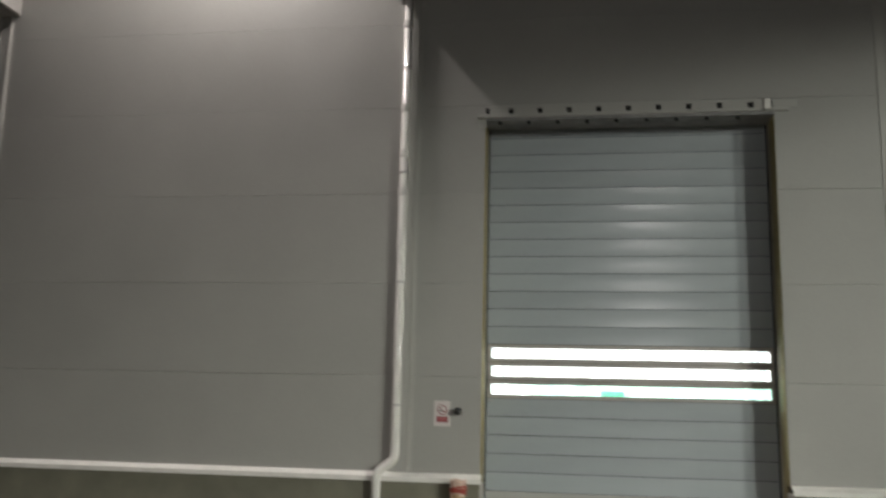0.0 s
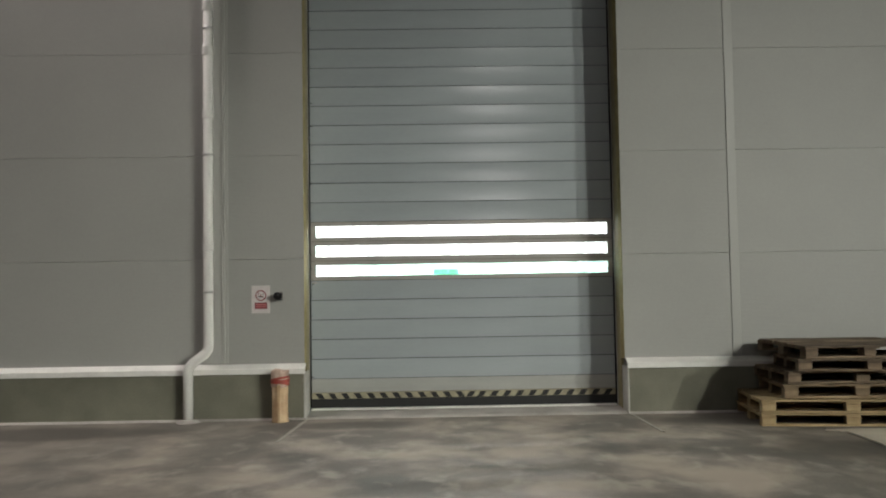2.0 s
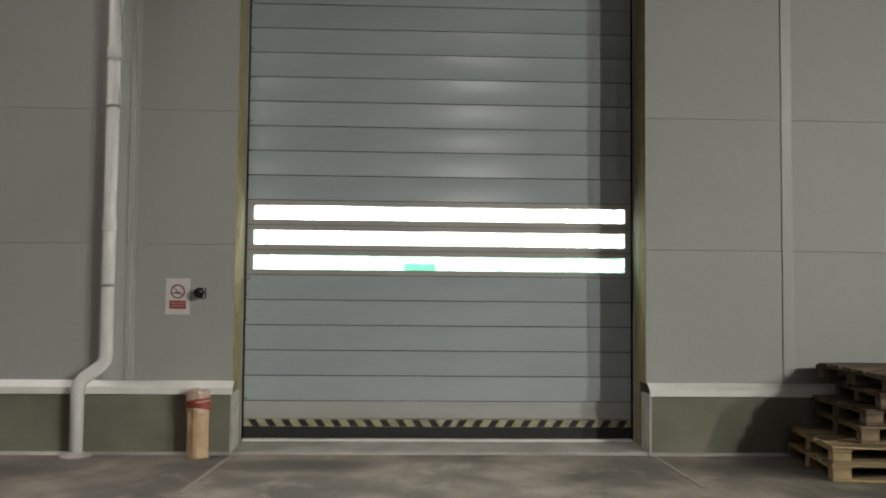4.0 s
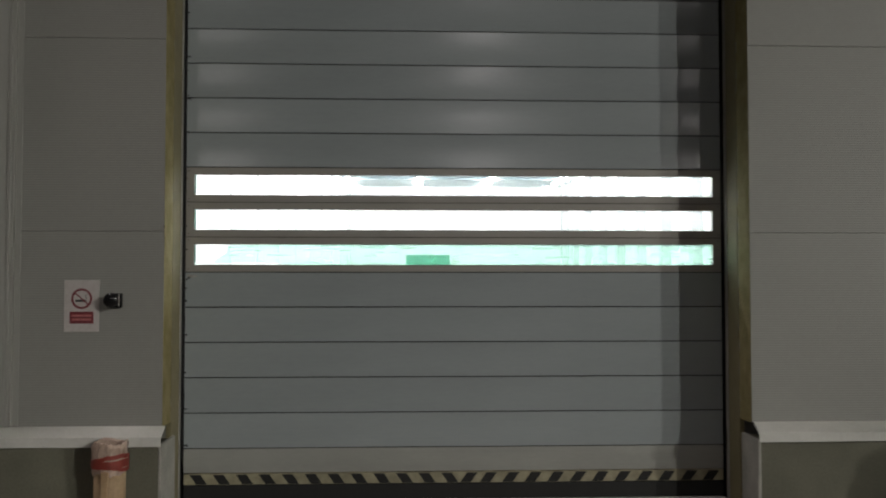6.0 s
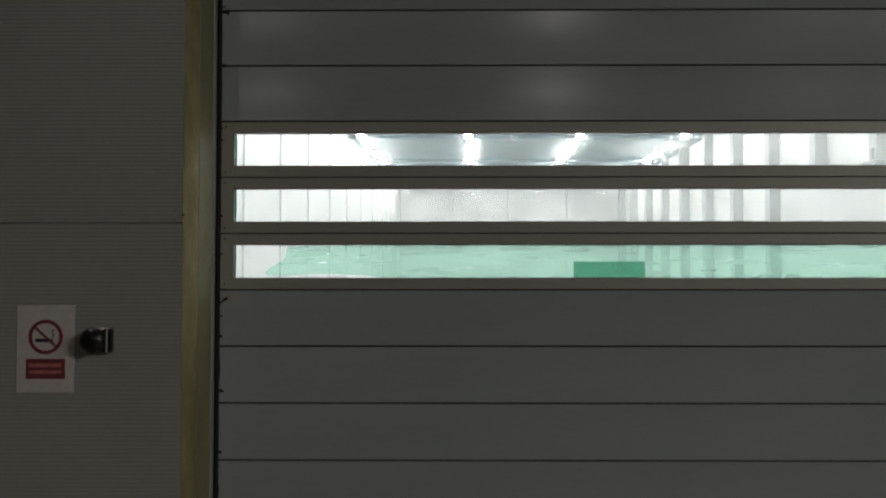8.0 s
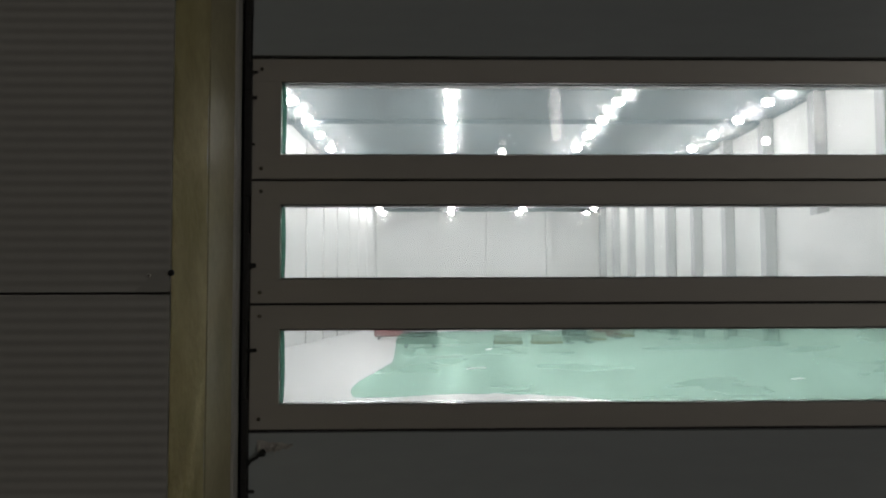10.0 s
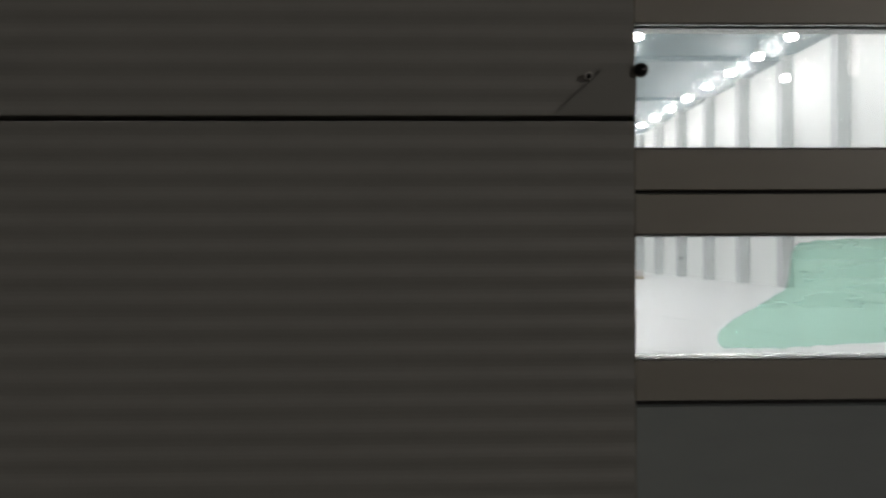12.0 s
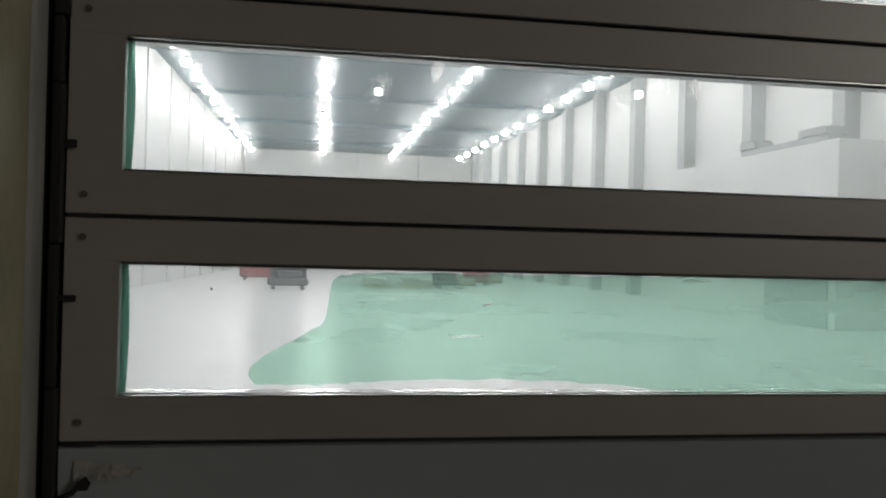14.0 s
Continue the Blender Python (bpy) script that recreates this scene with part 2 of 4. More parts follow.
M_WOOD_M = mat("brown_pallet_wood", (0.36, 0.27, 0.17), 0.85, scale=3, fine=30, second=(0.19, 0.135, 0.08), bump=0.5, stretch=(1, 6, 6), per_piece=0.35)
M_SHEET = mat("plywood_sheet", (0.74, 0.67, 0.55), 0.7, vary=0.2, scale=4, fine=40)
M_BEAM = mat("beam_concrete", (0.30, 0.29, 0.27), 0.8, vary=0.2, scale=1.5, fine=40, bump=0.2)
M_CEIL = mat("dark_ceiling", (0.16, 0.16, 0.16), 0.7, vary=0.2, scale=1, fine=20)
M_ROOMWALL = mat("room_wall_paint", (0.26, 0.255, 0.24), 0.6, vary=0.12, scale=1, fine=30)
M_HFLOOR = mat("bright_hall_floor", (0.66, 0.655, 0.66), 0.34, vary=0.13, scale=0.35, fine=8, bump=0.03)
M_HWALL = mat("bright_hall_wall", (0.72, 0.73, 0.72), 0.5, vary=0.06, scale=0.6, fine=20)
M_HCEIL = ribbed(mat("bright_hall_ceiling", (0.15, 0.205, 0.23), 0.6, vary=0.15, scale=0.5, fine=10), 0, 0.25, 0.02, 0.12)
M_HCOL = mat("hall_column_concrete", (0.48, 0.50, 0.50), 0.7, vary=0.12, scale=1.2, fine=30, per_piece=0.1)
M_MRED = mat("machine_red", (0.38, 0.16, 0.16), 0.5, vary=0.3, scale=3, fine=30)
M_MGREY = mat("machine_grey", (0.18, 0.18, 0.19), 0.5, vary=0.3, scale=3, fine=30)
M_CARD = mat("cardboard", (0.54, 0.48, 0.45), 0.8, vary=0.2, scale=3, fine=30)
M_GLOW = glow("lamp_diffuser", (1.0, 0.985, 0.97), HALL_EMIT)
M_GLOBE = glow("globe_diffuser", (1.0, 0.985, 0.97), 30.0)
M_GLOW_ROOM = glow("room_lamp_diffuser", (1.0, 0.95, 0.86), 6.0)
M_LAMPBODY = mat("lamp_housing", (0.6, 0.6, 0.6), 0.5, vary=0.1)
# haze and blur of the pane stand for the bloom of the bright hall
M_GLASS = clear("clear_pane", (0.94, 0.96, 0.955), 0.012, 0.03, 0.11, blur=0.035)
M_FILM = clear("green_film", (0.60, 0.86, 0.745), 0.04, 0.08, 0.26, (0.50, 0.84, 0.70), True)
M_GREENEDGE = clear("green_pane_edge", (0.10, 0.24, 0.18), 0.08, 0.1, 0.3, (0.10, 0.26, 0.20))
M_CREASE = clear("film_crease", (1.0, 1.0, 1.0), 0.1, 0.15, 0.75, (1.0, 1.0, 1.0))
M_GSTICK = clear("green_sticker", (0.32, 0.58, 0.48), 0.04, 0.1, 0.25, (0.3, 0.6, 0.48))


# ---- building blocks ----
def box(bm, x0, x1, y0, y1, z0, z1, bevel=0.0, m=None):
    """A block between two corners, with softened edges if asked."""
    tmp = bmesh.new()
    bmesh.ops.create_cube(tmp, size=1)
    bmesh.ops.scale(tmp, vec=(x1 - x0, y1 - y0, z1 - z0), verts=tmp.verts)
    bmesh.ops.translate(tmp, vec=((x0 + x1) / 2, (y0 + y1) / 2, (z0 + z1) / 2), verts=tmp.verts)
    if bevel:
        bmesh.ops.bevel(tmp, geom=tmp.edges[:], offset=bevel, segments=1, affect="EDGES")
    if m is not None:
        bmesh.ops.transform(tmp, matrix=m, verts=tmp.verts)
    join(bm, tmp)


def join(bm, tmp):
    index = {v: bm.verts.new(v.co) for v in tmp.verts}
    for f in tmp.faces:
        g = bm.faces.new([index[v] for v in f.verts])
        g.smooth = f.smooth
    tmp.free()


def tube(bm, points, radius, seg=20):
    """A round bar swept along points."""
    rings = []
    pts = [Vector(p) for p in points]
    for i, p in enumerate(pts):
        d = (pts[min(i + 1, len(pts) - 1)] - pts[max(i - 1, 0)]).normalized()
        a = d.cross(Vector((0, 1, 0.01))).normalized()
        b = d.cross(a)
        rings.append([bm.verts.new(p + radius * (a * math.cos(t) + b * math.sin(t)))
                      for t in [2 * math.pi * k / seg for k in range(seg)]])
    for r0, r1 in zip(rings, rings[1:]):
        for k in range(seg):
            f = bm.faces.new((r0[k], r0[(k + 1) % seg], r1[(k + 1) % seg], r1[k]))
            f.smooth = True
    bm.faces.new(rings[0])
    bm.faces.new(rings[-1][::-1])


def lathe(bm, profile, centre, seg=28):
    """A turned body: profile of (radius, height) about a vertical axis."""
    c = Vector(centre)
    rings = [[bm.verts.new(c + Vector((r * math.cos(t), r * math.sin(t), h)))
              for t in [2 * math.pi * k / seg for k in range(seg)]] for r, h in profile]
    for r0, r1 in zip(rings, rings[1:]):
        for k in range(seg):
            f = bm.faces.new((r0[k], r0[(k + 1) % seg], r1[(k + 1) % seg], r1[k]))
            f.smooth = True
    bm.faces.new(rings[0][::-1])
    bm.faces.new(rings[-1])


def extrude_x(bm, profile, x0, x1):
    """A straight bar along x with a closed (y, z) section."""
    a = [bm.verts.new((x0, y, z)) for y, z in profile]
    b = [bm.verts.new((x1, y, z)) for y, z in profile]
    n = len(profile)
    for k in range(n):
        bm.faces.new((a[k], a[(k + 1) % n], b[(k + 1) % n], b[k]))
    bm.faces.new(a[::-1])
    bm.faces.new(b)


def finish(name, bm, material, crease=0.0):
    bmesh.ops.recalc_face_normals(bm, faces=bm.faces[:])
    if crease:
        bmesh.ops.split_edges(bm, edges=[e for e in bm.edges if e.calc_face_angle(0) > crease])
    me = bpy.data.meshes.new(name)
    bm.to_mesh(me)
    bm.free()
    me.materials.append(material)
    return me


def part(name, bm, material, parent=None, label=""):
    ob = new(name, finish(name, bm, material))
    if parent is not None:
        ob.parent = parent
    if label:
        tagged(ob, label)
    return ob


def share(name, me, parent, x=0, y=0, z=0):
    ob = new(name, me)
    ob.parent = parent
    ob.location = (x, y, z)
    return ob


def block(name, x0, x1, y0, y1, z0, z1, material, parent=None, bevel=0.0, label=""):
    bm = bmesh.new()
    box(bm, x0, x1, y0, y1, z0, z1, bevel)
    return part(name, bm, material, parent, label)


def thing(name, label, category, group="", kind="", at=(0, 0, 0)):
    ob = new(name)
    ob.location = at
    ob.empty_display_size = 0.1
    return tagged(ob, label, category, group, kind)


# ---- plan ----
FACE = -0.44                      # front face of the panel wall; the door leaf is at y = 0
OPEN_L, OPEN_R, OPEN_T = -0.072, 3.452, 5.0
PITCH, JOINT = 0.225, 1.514       # slat height, and the joint under the lowest window
WIN_L, WIN_R = 0.0, 3.38
ROOM_L, ROOM_R, ROOM_BACK, ROOM_TOP = -9.6, 30.0, -40.0, 10.3
HALL_L, HALL_R, HALL_END, HALL_TOP = -4.5, 15.85, 75.0, 10.0
BAYS = (-6.95, -1.06, 4.65, 10.36)

# ---- floor, ceiling, closing walls ----
tagged(block("floor", ROOM_L, ROOM_R, ROOM_BACK, -0.5, -0.3, 0, M_FLOOR), "worn grey-brown concrete floor with pale scuffs", "floor", kind="structure")
tagged(block("floor_hall", HALL_L - 5.5, HALL_R + 0.3, 0.12, HALL_END + 0.3, -0.3, 0, M_HFLOOR), "pale smooth concrete floor of the bright hall", "floor", kind="structure")
tagged(block("ceiling", ROOM_L, ROOM_R, ROOM_BACK, -0.24, ROOM_TOP, ROOM_TOP + 0.2, M_CEIL), "dark ceiling of the dim hall", "ceiling", kind="structure")
tagged(block("wall_left", ROOM_L - 0.2, ROOM_L, ROOM_BACK, -0.24, -0.3, ROOM_TOP, M_ROOMWALL), "plain grey wall of the dim hall", "wall", kind="structure")
tagged(block("wall_right", ROOM_R, ROOM_R + 0.2, ROOM_BACK, -0.24, -0.3, ROOM_TOP, M_ROOMWALL), "plain grey wall of the dim hall", "wall", kind="structure")
tagged(block("wall_back", ROOM_L - 0.2, ROOM_R + 0.2, ROOM_BACK - 0.2, ROOM_BACK, -0.3, ROOM_TOP, M_ROOMWALL), "plain grey back wall of the dim hall", "wall", kind="structure")
# the beam at the last bay is unseen, added to shade the upper wall
for bx in BAYS:
    tagged(block("roof_beam", bx - 0.22, bx + 0.22, ROOM_BACK, FACE - 0.01, 6.7, ROOM_TOP - 0.01, M_BEAM, bevel=0.02), "deep grey concrete roof beam", "beam", "roof beams", "structure")

# ---- panel wall round the door ----
bm = bmesh.new()
lo_x, hi_x = -9.8, 29.9
box(bm, lo_x, OPEN_L - 0.004, -0.24, 0.10, -0.3, 10.2)
box(bm, OPEN_R + 0.004, hi_x, -0.24, 0.10, -0.3, 10.2)
box(bm, OPEN_L - 0.004, OPEN_R + 0.004, -0.24, 0.10, OPEN_T + 0.10, 10.2)
wall_front = tagged(part("wall_front", bm, M_ROOMWALL), "pale grey sandwich-panel wall with fine horizontal ribs", "wall", kind="structure")
RIB, RIB_DEPTH = 0.0145, 0.0008


def ribbed_sheet(bm, x0, x1, z0, z1):
    """Panel face rolled into fine horizontal ribs, with turned-in edges."""
    n = round((z1 - z0 - 0.0012) / RIB)
    p = (z1 - z0 - 0.0012) / n
    prof = [(-0.242, z0), (FACE + 0.0006, z0)]
    for k in range(n):
        c = z0 + 0.0006 + p * k
        prof += [(FACE + RIB_DEPTH * math.sin(math.pi * u) ** 2, c + p * u) for u in (0.0, 0.17, 0.33, 0.5, 0.67, 0.83)]
    prof += [(FACE, z1 - 0.0006), (FACE + 0.0006, z1), (-0.242, z1)]
    extrude_x(bm, prof, x0, x1)


Z_JOINTS = [0.602, 1.752, 2.902, 4.052, 5.202, 6.352, 7.502, 8.652, 9.99]
cols = [ROOM_L, BAYS[0], BAYS[1], OPEN_L, OPEN_R, BAYS[2], BAYS[3], ROOM_R]
for x0, x1 in zip(cols, cols[1:]):
    for z0, z1 in zip(Z_JOINTS, Z_JOINTS[1:]):
        a, b = z0 + 0.0015, z1 - 0.0015
        if x0 == OPEN_L:
            if z1 <= OPEN_T + 0.02:
                continue
            a = max(a, OPEN_T + 0.012)
        g = 0.002
        bm = bmesh.new()
        ribbed_sheet(bm, x0 + (0 if x0 in (OPEN_L, OPEN_R) else g), x1 - (0 if x1 in (OPEN_L, OPEN_R) else g), a, b)
        part("panel", bm, M_PANEL, wall_front)


def cover_trim(x0, x1):
    """Folded vertical cover over a panel joint."""
    bm = bmesh.new()
    for a, b, d in ((x0, x0 + 0.035, 0.006), (x0 + 0.035, x1 - 0.035, 0.028), (x1 - 0.035, x1, 0.006)):
        box(bm, a, b, FACE - d, FACE - 0.001, 0.61, 9.95, 0.002)
    for a in (x0 + 0.05, x1 - 0.075):
        box(bm, a, a + 0.025, FACE - 0.036, FACE - 0.0275, 0.61, 9.95, 0.006)
    return tagged(part("trim", bm, M_TRIM), "pale folded metal cover strip over the panel joint", "trim", "joint covers", "structure")


cover_trim(-7.09, -6.81)
cover_trim(-1.20, -0.90)
tagged(block("trim", 4.655, 4.75, FACE - 0.006, FACE - 0.001, 0.61, 9.95, M_TRIM, bevel=0.002), "flat pale metal strip over the panel joint", "trim", "joint covers", "structure")

# plinth with its sloping metal sill
for x0, x1, inner in ((ROOM_L, -0.055, 1), (3.462, ROOM_R, -1)):
    bm = bmesh.new()
    box(bm, x0 + (0.02 if inner < 0 else 0), x1 - (0.02 if inner > 0 else 0), -0.50, -0.241, -0.2, 0.50)
    plinth = tagged(part("plinth", bm, M_PLINTH), "grey-green concrete plinth along the foot of the wall", "plinth", kind="structure")
    e0, e1 = (x1 - 0.02, x1) if inner > 0 else (x0, x0 + 0.02)
    block("plinth_end", e0, e1, -0.503, -0.20, -0.1, 0.51, M_RETURN, plinth, 0.004, "pale painted end of the plinth")
    bm = bmesh.new()
    extrude_x(bm, [(FACE - 0.001, 0.607), (FACE - 0.006, 0.607), (-0.528, 0.555), (-0.532, 0.50), (-0.526, 0.498), (-0.522, 0.545), (FACE - 0.001, 0.592)], x0, x1)
    tagged(part("sill", bm, M_SILL), "white sloping metal sill on top of the plinth", "sill", "sills", "structure")
    bm = bmesh.new()
    extrude_x(bm, [(-0.499, 0.001), (-0.545, 0.001), (-0.53, 0.012), (-0.499, 0.024)], x0, x1)
    tagged(part("mortar_line", bm, M_THRESH), "pale mortar line along the foot of the plinth", "trim", kind="structure")

# reveal: cut foam core, steel jamb, bright guide rail
bm = bmesh.new()
rnd = random.Random(3)
for side, xs in ((1, OPEN_L), (-1, OPEN_R)):
    zs = [0.60 + 0.04 * k for k in range(111)]
    rows = []
    for z in zs:
        w = rnd.uniform(-0.006, 0.006)
        rows.append([bm.verts.new((xs + side * d, y, z)) for d, y in ((0.001, FACE + 0.003), (0.004 + w * 0.2, FACE + 0.02), (0.004 + rnd.uniform(-.001, .002), -0.33), (0.003, -0.262 + w), (0.001, -0.25 + w))])
    for r0, r1 in zip(rows, rows[1:]):
        for k in range(4):
            bm.faces.new((r0[k], r0[k + 1], r1[k + 1], r1[k])).smooth = True
tagged(part("foam_edge", bm, M_FOAM), "yellowed foam core at the cut panel edge", "insulation", kind="structure")
for side, xs in ((1, OPEN_L), (-1, OPEN_R)):
    rail = thing("guide_rail", "olive steel door jamb with bright guide edge", "door rail", "door rails", "structure")
    bm = bmesh.new()
    a, b = sorted((xs - side * 0.03, xs + side * 0.002))
    box(bm, a, b, -0.245, -0.03, 0.03, 5.08, 0.003)
    part("jamb", bm, M_JAMB, rail)
    bm = bmesh.new()
    a, b = sorted((xs - side * 0.008, xs + side * 0.006))
    box(bm, a, b, -0.066, -0.022, 0.03, 5.08, 0.004)
    part("guide_edge", bm, M_RAIL, rail, "bright aluminium edge")
    bm = bmesh.new()
    a, b = sorted((xs - side * 0.05, xs + side * 0.002))
    box(bm, a, b, -0.02, 0.042, 0.03, 5.08, 0.003)
    a, b = sorted((xs - side * 0.05, xs + side * 0.05))
    box(bm, a, b, 0.0425, 0.09, 0.03, 5.08, 0.003)
    part("seal", bm, M_RUBBER, rail, "black rubber seal")

# header with its row of square slots
header = thing("door_header", "grey steel header rail with a row of square slots", "rail", kind="structure")
bm = bmesh.new()
box(bm, -0.16, 3.62, -0.475, FACE - 0.001, 5.03, 5.075, 0.003)
box(bm, -0.02, 3.40, -0.475, FACE - 0.001, 5.145, 5.185, 0.003)
box(bm, 3.43, 3.72, -0.458, FACE - 0.001, 5.08, 5.17, 0.003)
SLOT0, SLOT_STEP = 0.27, 0.365
edge = -0.02
for k in range(10):
    s = SLOT0 + SLOT_STEP * k - 0.05 if k < 9 else 3.40
    if k < 9:
        box(bm, s + 0.075, s + 0.155, -0.481, -0.474, 5.085, 5.15, 0.002)
    box(bm, edge, s, -0.475, FACE - 0.001, 5.075, 5.145, 0.002)
    edge = s + 0.065
part("slotted_rail", bm, M_TRIM, header)
block("header_soffit", OPEN_L, OPEN_R, -0.45, -0.03, 4.99, 5.03, M_SOFFIT, header, 0.003)
block("end_bracket", 3.33, 3.41, -0.50, -0.476, 5.05, 5.18, M_SILL, header, 0.003, "white end bracket")
for k in range(9):
    bx = SLOT0 + SLOT_STEP * k - 0.16
    bm = bmesh.new()
    tube(bm, [(bx, -0.40, 4.955), (bx, -0.40, 4.99)], 0.026, 6)
    part("bolt", bm, M_RUBBER, header, "dark bolt head")
bm = bmesh.new()
extrude_x(bm, [(-0.52, 5.03), (-0.44, 5.03), (-0.44, 4.90), (-0.445, 4.90), (-0.45, 5.02), (-0.52, 5.02)], -0.17, -0.06)
part("corner_bracket", bm, M_TRIM, header)
# black strip behind the slots, standing for the shade inside them
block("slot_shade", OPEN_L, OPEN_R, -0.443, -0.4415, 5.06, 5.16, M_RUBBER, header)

# threshold
bm = bmesh.new()
extrude_x(bm, [(-0.502, -0.2), (-0.502, 0.004), (-0.47, 0.02), (-0.05, 0.045), (0.12, 0.045), (0.12, -0.2)], -0.053, 3.46)
tagged(block("threshold_strip", -0.05, 3.43, -0.085, -0.02, 0.035, 0.062, M_SILL, bevel=0.004), "bright worn metal strip set in the threshold", "strip", kind="structure")
tagged(part("threshold", bm, M_THRESH), "pale concrete threshold under the door", "threshold", kind="structure")

# ---- slatted door ----
door = thing("door_1", "closed grey slatted metal door with three window strips", "door", kind="structure")
SLAT_L, SLAT_R = -0.052, 3.432


def slat_mesh(h):
    bm = bmesh.new()
    prof = [(0.022, 0.0), (0.022, 0.002), (0.002, 0.0028)]
    for k in range(9):
        u = k / 8
        prof.append((0.0032 * math.sin(math.pi * u) - 0.0025, 0.004 + (h - 0.008) * u))
    prof += [(0.002, h - 0.0028), (0.022, h - 0.002), (0.022, h - 0.0005), (0.04, h - 0.0005), (0.04, 0.0)]
    extrude_x(bm, prof, SLAT_L, SLAT_R)
    box(bm, SLAT_L + 0.001, SLAT_R - 0.001, 0.024, 0.038, -0.008, 0.01)
    me = finish("slat", bm, M_SLAT, 0.4)
    for p in me.polygons:
        p.use_smooth = abs(p.normal.x) < 0.5 and p.normal.y < -0.9
    return me


def screw_mesh():
    bm = bmesh.new()
    tube(bm, [(0, 0.002, 0), (0, -0.002, 0), (0, -0.0032, 0)], 0.0034, 12)
    box(bm, -0.0025, 0.0025, -0.0038, -0.0031, -0.0006, 0.0006)
    return finish("screw", bm, M_SCREW)


def window_slat_mesh():
    bm = bmesh.new()
    h = PITCH
    for z0, z1 in ((0.002, 0.046), (0.180, h - 0.002)):
        extrude_x(bm, [(0.0015, z0), (0.0, z0 + 0.001), (0.0, z1 - 0.001), (0.0015, z1), (0.04, z1), (0.04, z0)], SLAT_L, SLAT_R)
    box(bm, SLAT_L + 0.001, SLAT_R - 0.001, 0.024, 0.038, -0.008, 0.01)
    box(bm, SLAT_L, WIN_L, 0.0003, 0.0397, 0.045, 0.181)
    box(bm, WIN_R, SLAT_R, 0.0003, 0.0397, 0.045, 0.181)
    return finish("window_slat", bm, M_WFRAME)


SLAT, WSLAT, SCREW = slat_mesh(PITCH), window_slat_mesh(), screw_mesh()
bm = bmesh.new()
box(bm, WIN_L, WIN_R, 0.014, 0.017, 0.0476, 0.1784)
PANE = finish("pane", bm, M_GLASS)
bm = bmesh.new()
for k in range(24):
    z = 0.047 + 0.132 * k / 23
    bm.verts.new((WIN_L + 0.0003, 0.0125, z)), bm.verts.new((WIN_L + 0.0065 + 0.0022 * math.sin(math.pi * k / 23), 0.0131, z))
bm.verts.ensure_lookup_table()
for k in range(23):
    bm.faces.new((bm.verts[2 * k], bm.verts[2 * k + 1], bm.verts[2 * k + 3], bm.verts[2 * k + 2]))
BEAD_BM = bmesh.new()
box(BEAD_BM, WIN_L + 0.001, WIN_R - 0.001, 0.0006, 0.0392, 0.1785, 0.1797)
box(BEAD_BM, WIN_L + 0.001, WIN_R - 0.001, 0.0006, 0.0392, 0.0463, 0.0475)
BEAD = finish("reveal_liner", BEAD_BM, M_LINER)
EDGE = finish("pane_edge", bm, M_GREENEDGE)
bm = bmesh.new()
box(bm, WIN_L + 0.001, WIN_R - 0.001, 0.0105, 0.0138, 0.1772, 0.1784)
box(bm, WIN_L + 0.001, WIN_R - 0.001, 0.0105, 0.0138, 0.0476, 0.0484)
PSEAL = finish("pane_seal", bm, M_SOFFIT)
bm = bmesh.new()
box(bm, SLAT_L + 0.034, SLAT_R - 0.034, 0.007, 0.0215, -0.004, 0.004)
for a, b in ((SLAT_L + 0.002, SLAT_L + 0.034), (SLAT_R - 0.034, SLAT_R - 0.002)):
    box(bm, a, b, 0.0012, 0.0215, -0.004, 0.004)
GASKET = finish("gasket", bm, M_RUBBER)
z = JOINT - 5 * PITCH
while z < 5.05:
    k = round((z - JOINT) / PITCH)
    if 0 <= k <= 2:
        w = share("window_slat", WSLAT, door, z=z)
        p = share("pane", PANE, w)
        p.visible_shadow = False
        share("pane_edge", EDGE, w)
        share("reveal_liner", BEAD, w)
        share("pane_seal", PSEAL, w)
        for sx in (-0.035, 3.415):
            for sz in (0.021, PITCH - 0.021):
                share("screw", SCREW, w, sx, 0, sz)
    else:
        w = share("slat", SLAT, door, z=z)
    share("gasket", GASKET, w)
    z += PITCH
part("bottom_slat", (lambda b: (extrude_x(b, [(0.022, 0.232), (0.0, 0.235), (-0.003, 0.27), (-0.0035, 0.31), (-0.003, 0.35), (0.0, 0.386), (0.022, 0.3885), (0.04, 0.3885), (0.04, 0.232)], SLAT_L, SLAT_R), b)[1])(bmesh.new()), M_BAR, door)
bm = bmesh.new()
box(bm, SLAT_L, SLAT_R, -0.006, 0.045, 0.160, 0.231, 0.003)
bar = part("bottom_bar", bm, M_YELLOW, door, "faded yellow and black hazard edge")
for k in range(24):
    # slanted black bars, leaning to the middle
    x = SLAT_L + 0.04 + k * 0.1455
    lean = 0.035 if k < 12 else -0.05
    if k == 12:
        x += 0.02
    bm = bmesh.new()
    v = [bm.verts.new(p) for y in (-0.0075, -0.0058) for p in ((x, y, 0.224), (x + 0.068, y, 0.224), (x + 0.075 + lean, y, 0.163), (x + 0.007 + lean, y, 0.163))]
    for f in ((0, 1, 2, 3), (7, 6, 5, 4), (0, 4, 5, 1), (1, 5, 6, 2), (2, 6, 7, 3), (3, 7, 4, 0)):
        bm.faces.new([v[i] for i in f])
    part("hazard_stripe", bm, M_RUBBER, bar)
block("rubber_lip", SLAT_L, SLAT_R, -0.004, 0.04, 0.05, 0.160, M_RUBBER, door, 0.004, "black rubber lip")

